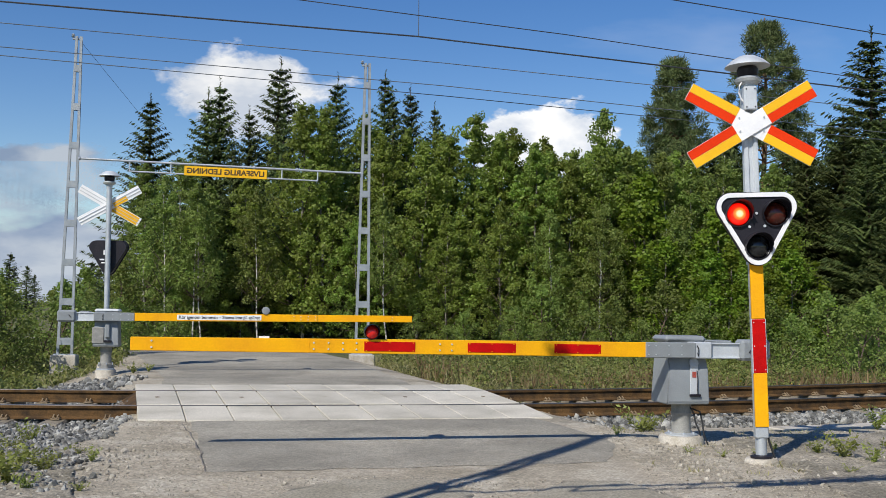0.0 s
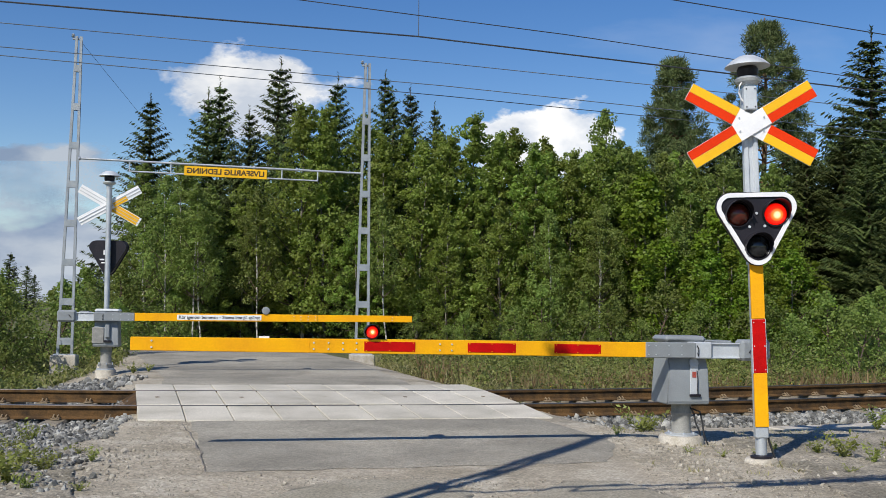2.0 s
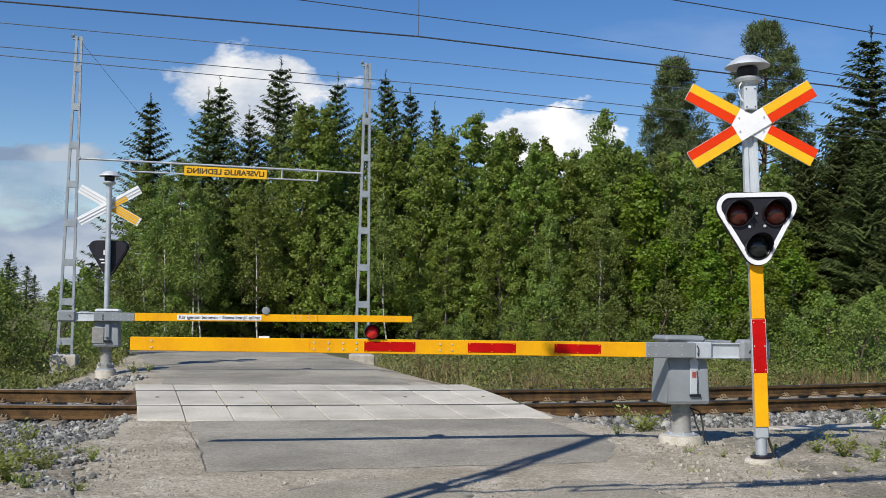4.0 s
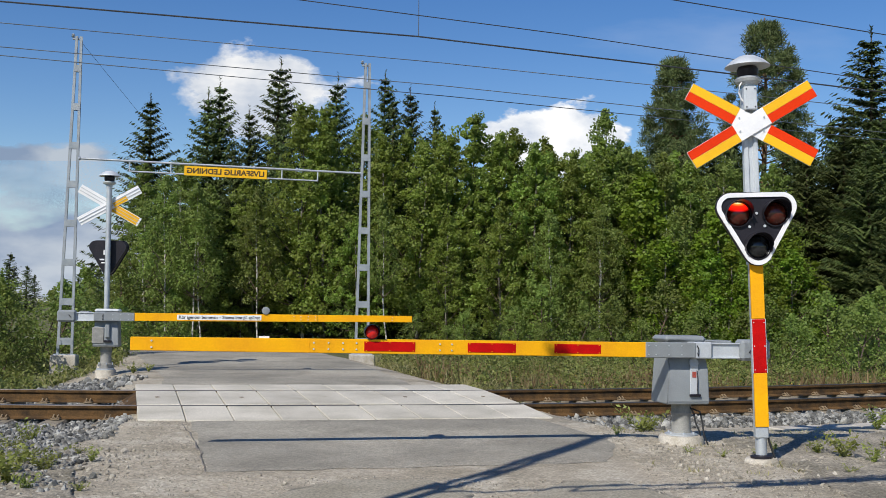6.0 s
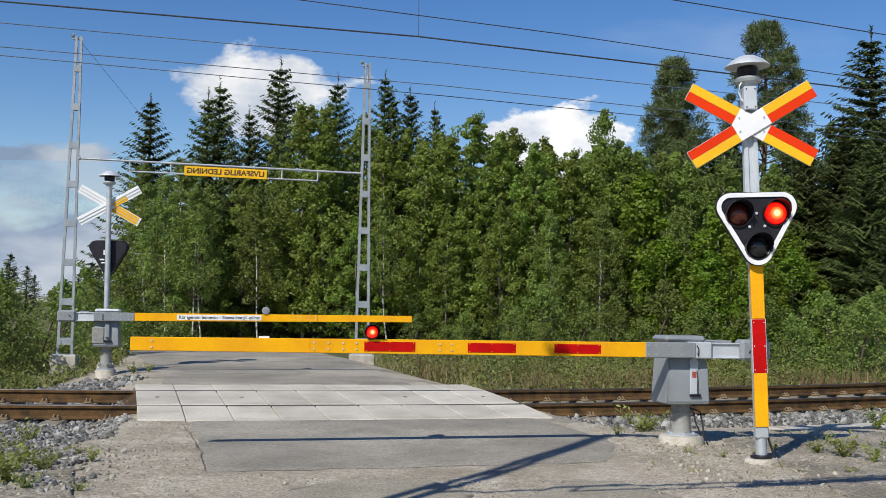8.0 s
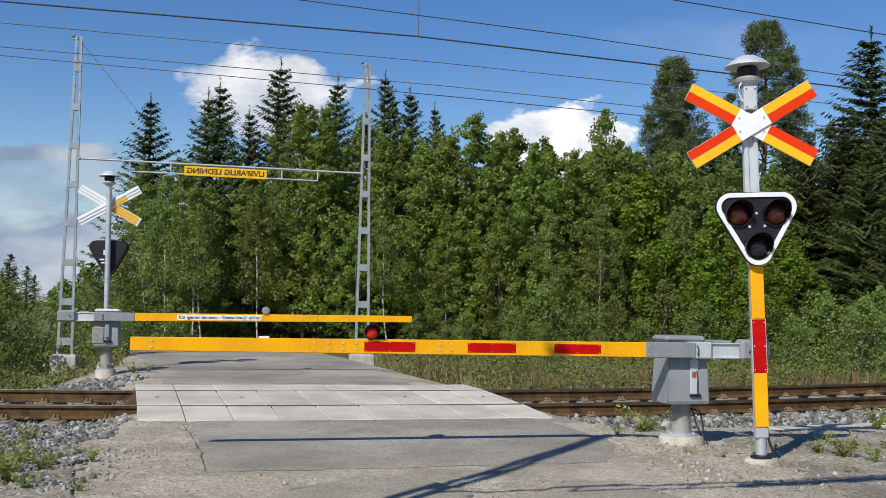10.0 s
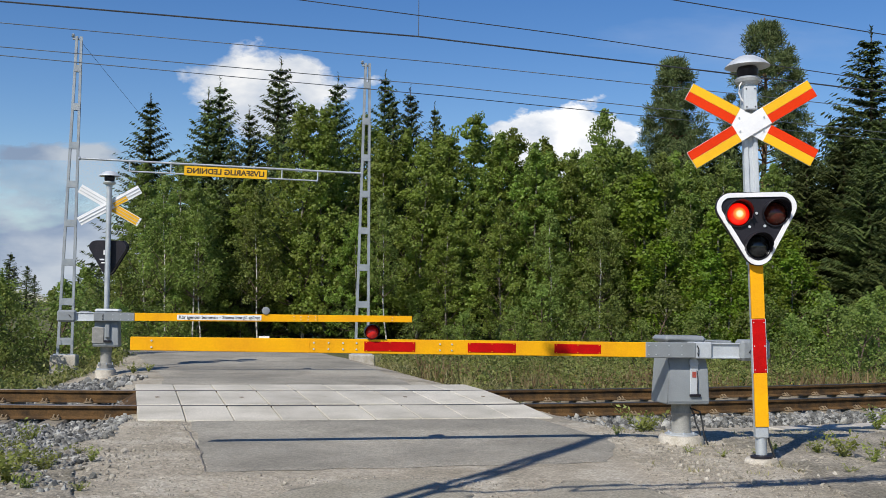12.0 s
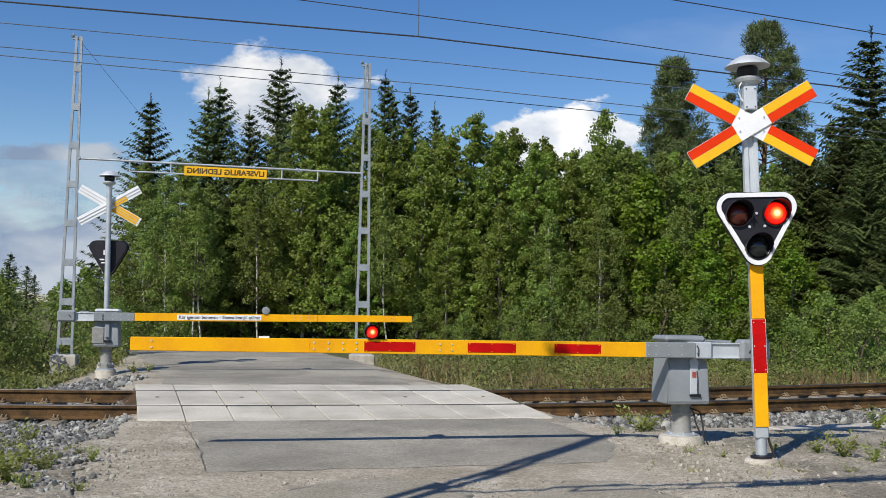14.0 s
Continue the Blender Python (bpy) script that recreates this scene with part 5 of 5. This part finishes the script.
blades("dry_stalks", "brown dry stalks among the weeds", 2400, pick_patch(pick_verge(-0.5, 9.5, 16.6, 24), 0.9, 0.12), 0.46, 0.014, DRY_STALK, 19, 0.25)
weeds("verge_weeds", "taller leafy weed clumps in the verge", 16000, pick_patch(pick_verge(-0.5, 11, 16.8, 25), 0.7, 0.1), 0.95, 0.030, GRASS_GREEN, 20, 1.4)
weeds("verge_flowers", "yellow flowers among the weeds", 260, pick_verge(1.5, 8, 16.5, 22), 0.45, 0.026, YELLOW_FLOWER, 15)
blades("track_weeds", "dry tufts of grass in the gravel", 700, pick_near(1.9, 4.6, 8.6, 12.0), 0.06, 0.006, GRASS, 18, 0.8)


def weed_tuft(seed):
    """A low plant: thin stalks that fan out from one root, with small leaves along them."""
    rng = np.random.default_rng(seed)
    limbs, C = [], []
    for k in range(15):
        a, l = rng.uniform(0, 2 * math.pi), rng.uniform(0.5, 1.0)
        out = rng.uniform(0.3, 1.3)
        tip = np.array([math.cos(a) * out * l, math.sin(a) * out * l, l])
        limbs.append(([(0, 0, -0.03), tuple(tip * 0.5 + np.array([0, 0, 0.06])), tuple(tip)], 0.008, 0.003))
        C += [tip * f + np.array([0, 0, 0.10 * f * (1 - f)]) + rng.normal(size=3) * 0.05 for f in np.linspace(0.15, 1.0, 11)]
    C = np.array(C)
    nrm = unit(rng.normal(size=C.shape) * 0.8 + np.array([0, 0, 0.7]))
    u = unit(np.cross(nrm, rng.normal(size=C.shape)))
    sz = rng.uniform(0.06, 0.13, len(C))[:, None]
    V, F = quads(C, u * sz, np.cross(nrm, u) * sz * 0.42)
    t = empty("weed_tuft", pose(0, -400, -50), "small green leafy weed growing in the gravel", "weed", "weeds in the gravel")
    for n, me in (("stalk", mesh_of("stalk", *limb_mesh(rng, limbs), WEED)), ("foliage", mesh_of("foliage", V.tolist(), F.tolist(), WEED))):
        ob = new(n, me)
        ob.parent, ob["kind"] = t, "stuff"
    return t


TUFTS = [weed_tuft(200 + k) for k in range(4)]
rw = random.Random(8)
for x, y, h in ((3.9, 9.8, 0.26), (4.05, 9.5, 0.18), (3.75, 10.1, 0.16), (5.3, 12.3, 0.28), (5.45, 12.0, 0.2), (2.36, 11.9, 0.30), (2.5, 12.1, 0.2), (1.95, 11.2, 0.10), (3.35, 10.2, 0.10), (2.72, 9.75, 0.08), (2.45, 10.0, 0.07),
                (3.1, 9.9, 0.09), (4.6, 10.4, 0.12), (4.3, 8.6, 0.10), (3.6, 8.9, 0.08), (4.7, 9.2, 0.13), (-4.1, 10.1, 0.20), (-4.05, 9.6, 0.14), (-3.5, 8.2, 0.26), (-3.75, 8.35, 0.22), (-3.35, 8.5, 0.20), (-3.25, 8.35, 0.14),
                (-3.28, 7.75, 0.26), (-3.45, 7.6, 0.24), (-3.05, 7.5, 0.14), (-3.05, 8.9, 0.13), (-3.6, 9.0, 0.12), (-2.65, 7.5, 0.08), (-3.3, 9.3, 0.08), (-5.75, 18.9, 0.20), (-5.55, 19.2, 0.16)):
    copy_thing(TUFTS[rw.randrange(4)], pose(x, y, ground_z(x, y) + 0.015, 0, 0, rw.uniform(0, 360)) @ Matrix.Diagonal((h * 1.15, h * 1.15, h * 1.05, 1)))
for t in TUFTS:
    for o in (*t.children_recursive, t):
        bpy.data.objects.remove(o)


# ---- clouds, far behind everything ----
def cloud_mat(name, seed, soft, bright, thin):
    m = bpy.data.materials.new(name)
    m.use_nodes = True
    nt = m.node_tree
    nt.nodes.remove(nt.nodes["Principled BSDF"])
    tc = nt.nodes.new("ShaderNodeTexCoord")
    ln = nt.nodes.new("ShaderNodeVectorMath")
    ln.operation = "LENGTH"
    nt.links.new(tc.outputs["Object"], ln.inputs[0])
    mp = nt.nodes.new("ShaderNodeMapping")
    mp.inputs[1].default_value = (seed, seed * 2, 0)
    nt.links.new(tc.outputs["Object"], mp.inputs[0])
    n = nt.nodes.new("ShaderNodeTexNoise")
    n.inputs["Scale"].default_value, n.inputs["Detail"].default_value, n.inputs["Roughness"].default_value = 2.6, 9, 0.56
    nt.links.new(mp.outputs[0], n.inputs["Vector"])
    a = nt.nodes.new("ShaderNodeMath")
    a.operation = "MULTIPLY_ADD"
    a.inputs[1].default_value, a.inputs[2].default_value = -1.0, 0.42
    nt.links.new(ln.outputs[1], a.inputs[0])
    b = nt.nodes.new("ShaderNodeMath")
    b.operation = "ADD"
    nt.links.new(a.outputs[0], b.inputs[0]), nt.links.new(n.outputs["Fac"], b.inputs[1])
    alpha = ramp(nt, b.outputs[0], 0.30, 0.30 + soft)
    th = nt.nodes.new("ShaderNodeMath")
    th.operation = "MULTIPLY"
    th.inputs[1].default_value = thin
    nt.links.new(alpha, th.inputs[0])
    n2 = nt.nodes.new("ShaderNodeTexNoise")
    n2.inputs["Scale"].default_value, n2.inputs["Detail"].default_value = 2.2, 6
    nt.links.new(mp.outputs[0], n2.inputs["Vector"])
    # sunlit white and shaded grey-blue are painted in, and shown by glow
    col = mix_colors(nt, ramp(nt, n2.outputs["Fac"], 0.40, 0.62), (0.62, 0.68, 0.78) if bright > 0.8 else (0.42, 0.55, 0.78), (1.0, 1.0, 1.0) if bright > 0.8 else (0.84, 0.93, 1.05))
    em, tr, ms = nt.nodes.new("ShaderNodeEmission"), nt.nodes.new("ShaderNodeBsdfTransparent"), nt.nodes.new("ShaderNodeMixShader")
    nt.links.new(col, em.inputs[0])
    em.inputs[1].default_value = bright
    nt.links.new(th.outputs[0], ms.inputs[0]), nt.links.new(tr.outputs[0], ms.inputs[1]), nt.links.new(em.outputs[0], ms.inputs[2])
    nt.links.new(ms.outputs[0], nt.nodes["Material Output"].inputs[0])
    return m


CLOUDS = []


def cloud(x, z, w, h, seed, soft=0.12, bright=0.95, thin=1.0, y=1500.0):
    me = mesh_of("cloud", [(-1, 0, -1), (1, 0, -1), (1, 0, 1), (-1, 0, 1)], [(0, 1, 2, 3)], cloud_mat("cloud_white", seed, soft, bright, thin))
    ob = tagged(new("cloud_backdrop", me), "white fair-weather cloud drifting in the blue sky", "cloud", kind="structure")
    ob.visible_shadow = False
    m = pose(x, y, z) @ Matrix.Diagonal((w, 1, h, 1))
    ob.matrix_basis = m
    CLOUDS.append((ob, m))
    return ob


cloud(-290, 322, 215, 118, 1.3, 0.16)
cloud(146, 250, 182, 108, 7.9, 0.10, 1.05)
cloud(-610, 190, 240, 105, 14.1, 0.16, 0.60, 0.95)
cloud(-610, 62, 420, 150, 5.2, 0.24, 0.64, 1.0)
cloud(400, 400, 330, 90, 9.4, 0.6, 1.0, 0.12)


# ---- what moves ----
RIGHT_LIT = ((0.3, 0.6), (1.0, 1.3), (1.8, 2.1), (2.6, 2.8), (3.3, 3.6), (4.05, 4.35), (4.8, 5.1), (5.6, 5.8), (6.3, 6.6), (7.0, 7.3), (7.8, 8.1), (8.55, 8.85),
             (9.3, 9.6), (10.05, 10.3), (10.8, 11.1), (11.6, 11.8), (12.3, 12.6), (13.0, 13.3), (13.8, 14.0))
LEFT_LIT = ((0.0, 0.2), (0.7, 0.9), (1.4, 1.7), (2.2, 2.5), (2.9, 3.2), (5.9, 6.2), (6.7, 6.9), (7.4, 7.7), (8.2, 8.45), (8.95, 9.2), (9.7, 9.95), (10.4, 10.7),
            (11.2, 11.5), (11.9, 12.2), (12.7, 12.9), (13.4, 13.7))
BOOM_LIT = [(0.35 + 0.75 * k, min(0.66 + 0.75 * k, 14.0)) for k in range(19)]
DIP = ((0.0, 0), (1.5, 0), (2.0, 9), (2.3, 34), (2.5, 56), (2.7, 73), (2.9, 84), (5.5, -84), (5.9, -76), (6.0, -64), (6.2, -45), (6.4, -22), (6.6, -9), (7.1, 0), (14.0, 0))


def dip(t):
    for (a, p), (b, q) in zip(DIP, DIP[1:]):
        if t <= b:
            return p + (q - p) * (t - a) / (b - a)
    return 0


def flash(ball, windows, dipping):
    """A lamp whose bright side swings to the front while it is lit and away while it is dark."""
    x, y, z = ball.location
    rows = {}
    def put(t, turn):
        if -1e-6 <= t <= 14.0 + 1e-6:
            p = dip(t) if dipping else 0
            rows[frame(t)] = (t, pose(x, y, z, p * (1 - abs(turn) / 180), 0, turn))
    put(0.0, 180)
    put(14.0, 180)
    for a, b in windows:
        if dipping and 2.85 < a < 5.85:
            continue
        for k in range(4):
            put(a - k / 30, -60 * k)
            put(b + k / 30, 60 * k)
        t = a
        while t < b:
            put(t, 0)
            t += 0.1
    walk(ball, [rows[k] for k in sorted(rows)])


def sway(tree, k):
    """A tree that leans a little to and fro in the wind."""
    m = tree.matrix_basis.copy()
    rows = []
    for j in range(9):
        a, b = 0.22 * math.sin(1.9 * j + k), 0.16 * math.sin(2.6 * j + 2 * k)
        t = min(14.0, 1.75 * j)
        rows.append((t, Matrix.Translation(m.translation) @ pose(0, 0, 0, a, b, 0) @ Matrix.Translation(-m.translation) @ m))
    walk(tree, rows)


def motions():
    for k, tree in enumerate(planted):
        if tree.name.split(".")[0] in ("aspen", "birch", "rowan", "willow_bush") and tree.location.y < 38.5:
            sway(tree, k)
    flash(NEAR_BALLS[0], LEFT_LIT, True)
    flash(NEAR_BALLS[1], RIGHT_LIT, True)
    flash(NEAR_BOOM_BALL, BOOM_LIT, False)
    for ob, m in CLOUDS:
        walk(ob, [(0.0, m), (14.0, Matrix.Translation((38.0, 0, 2.0)) @ m)])


motions()
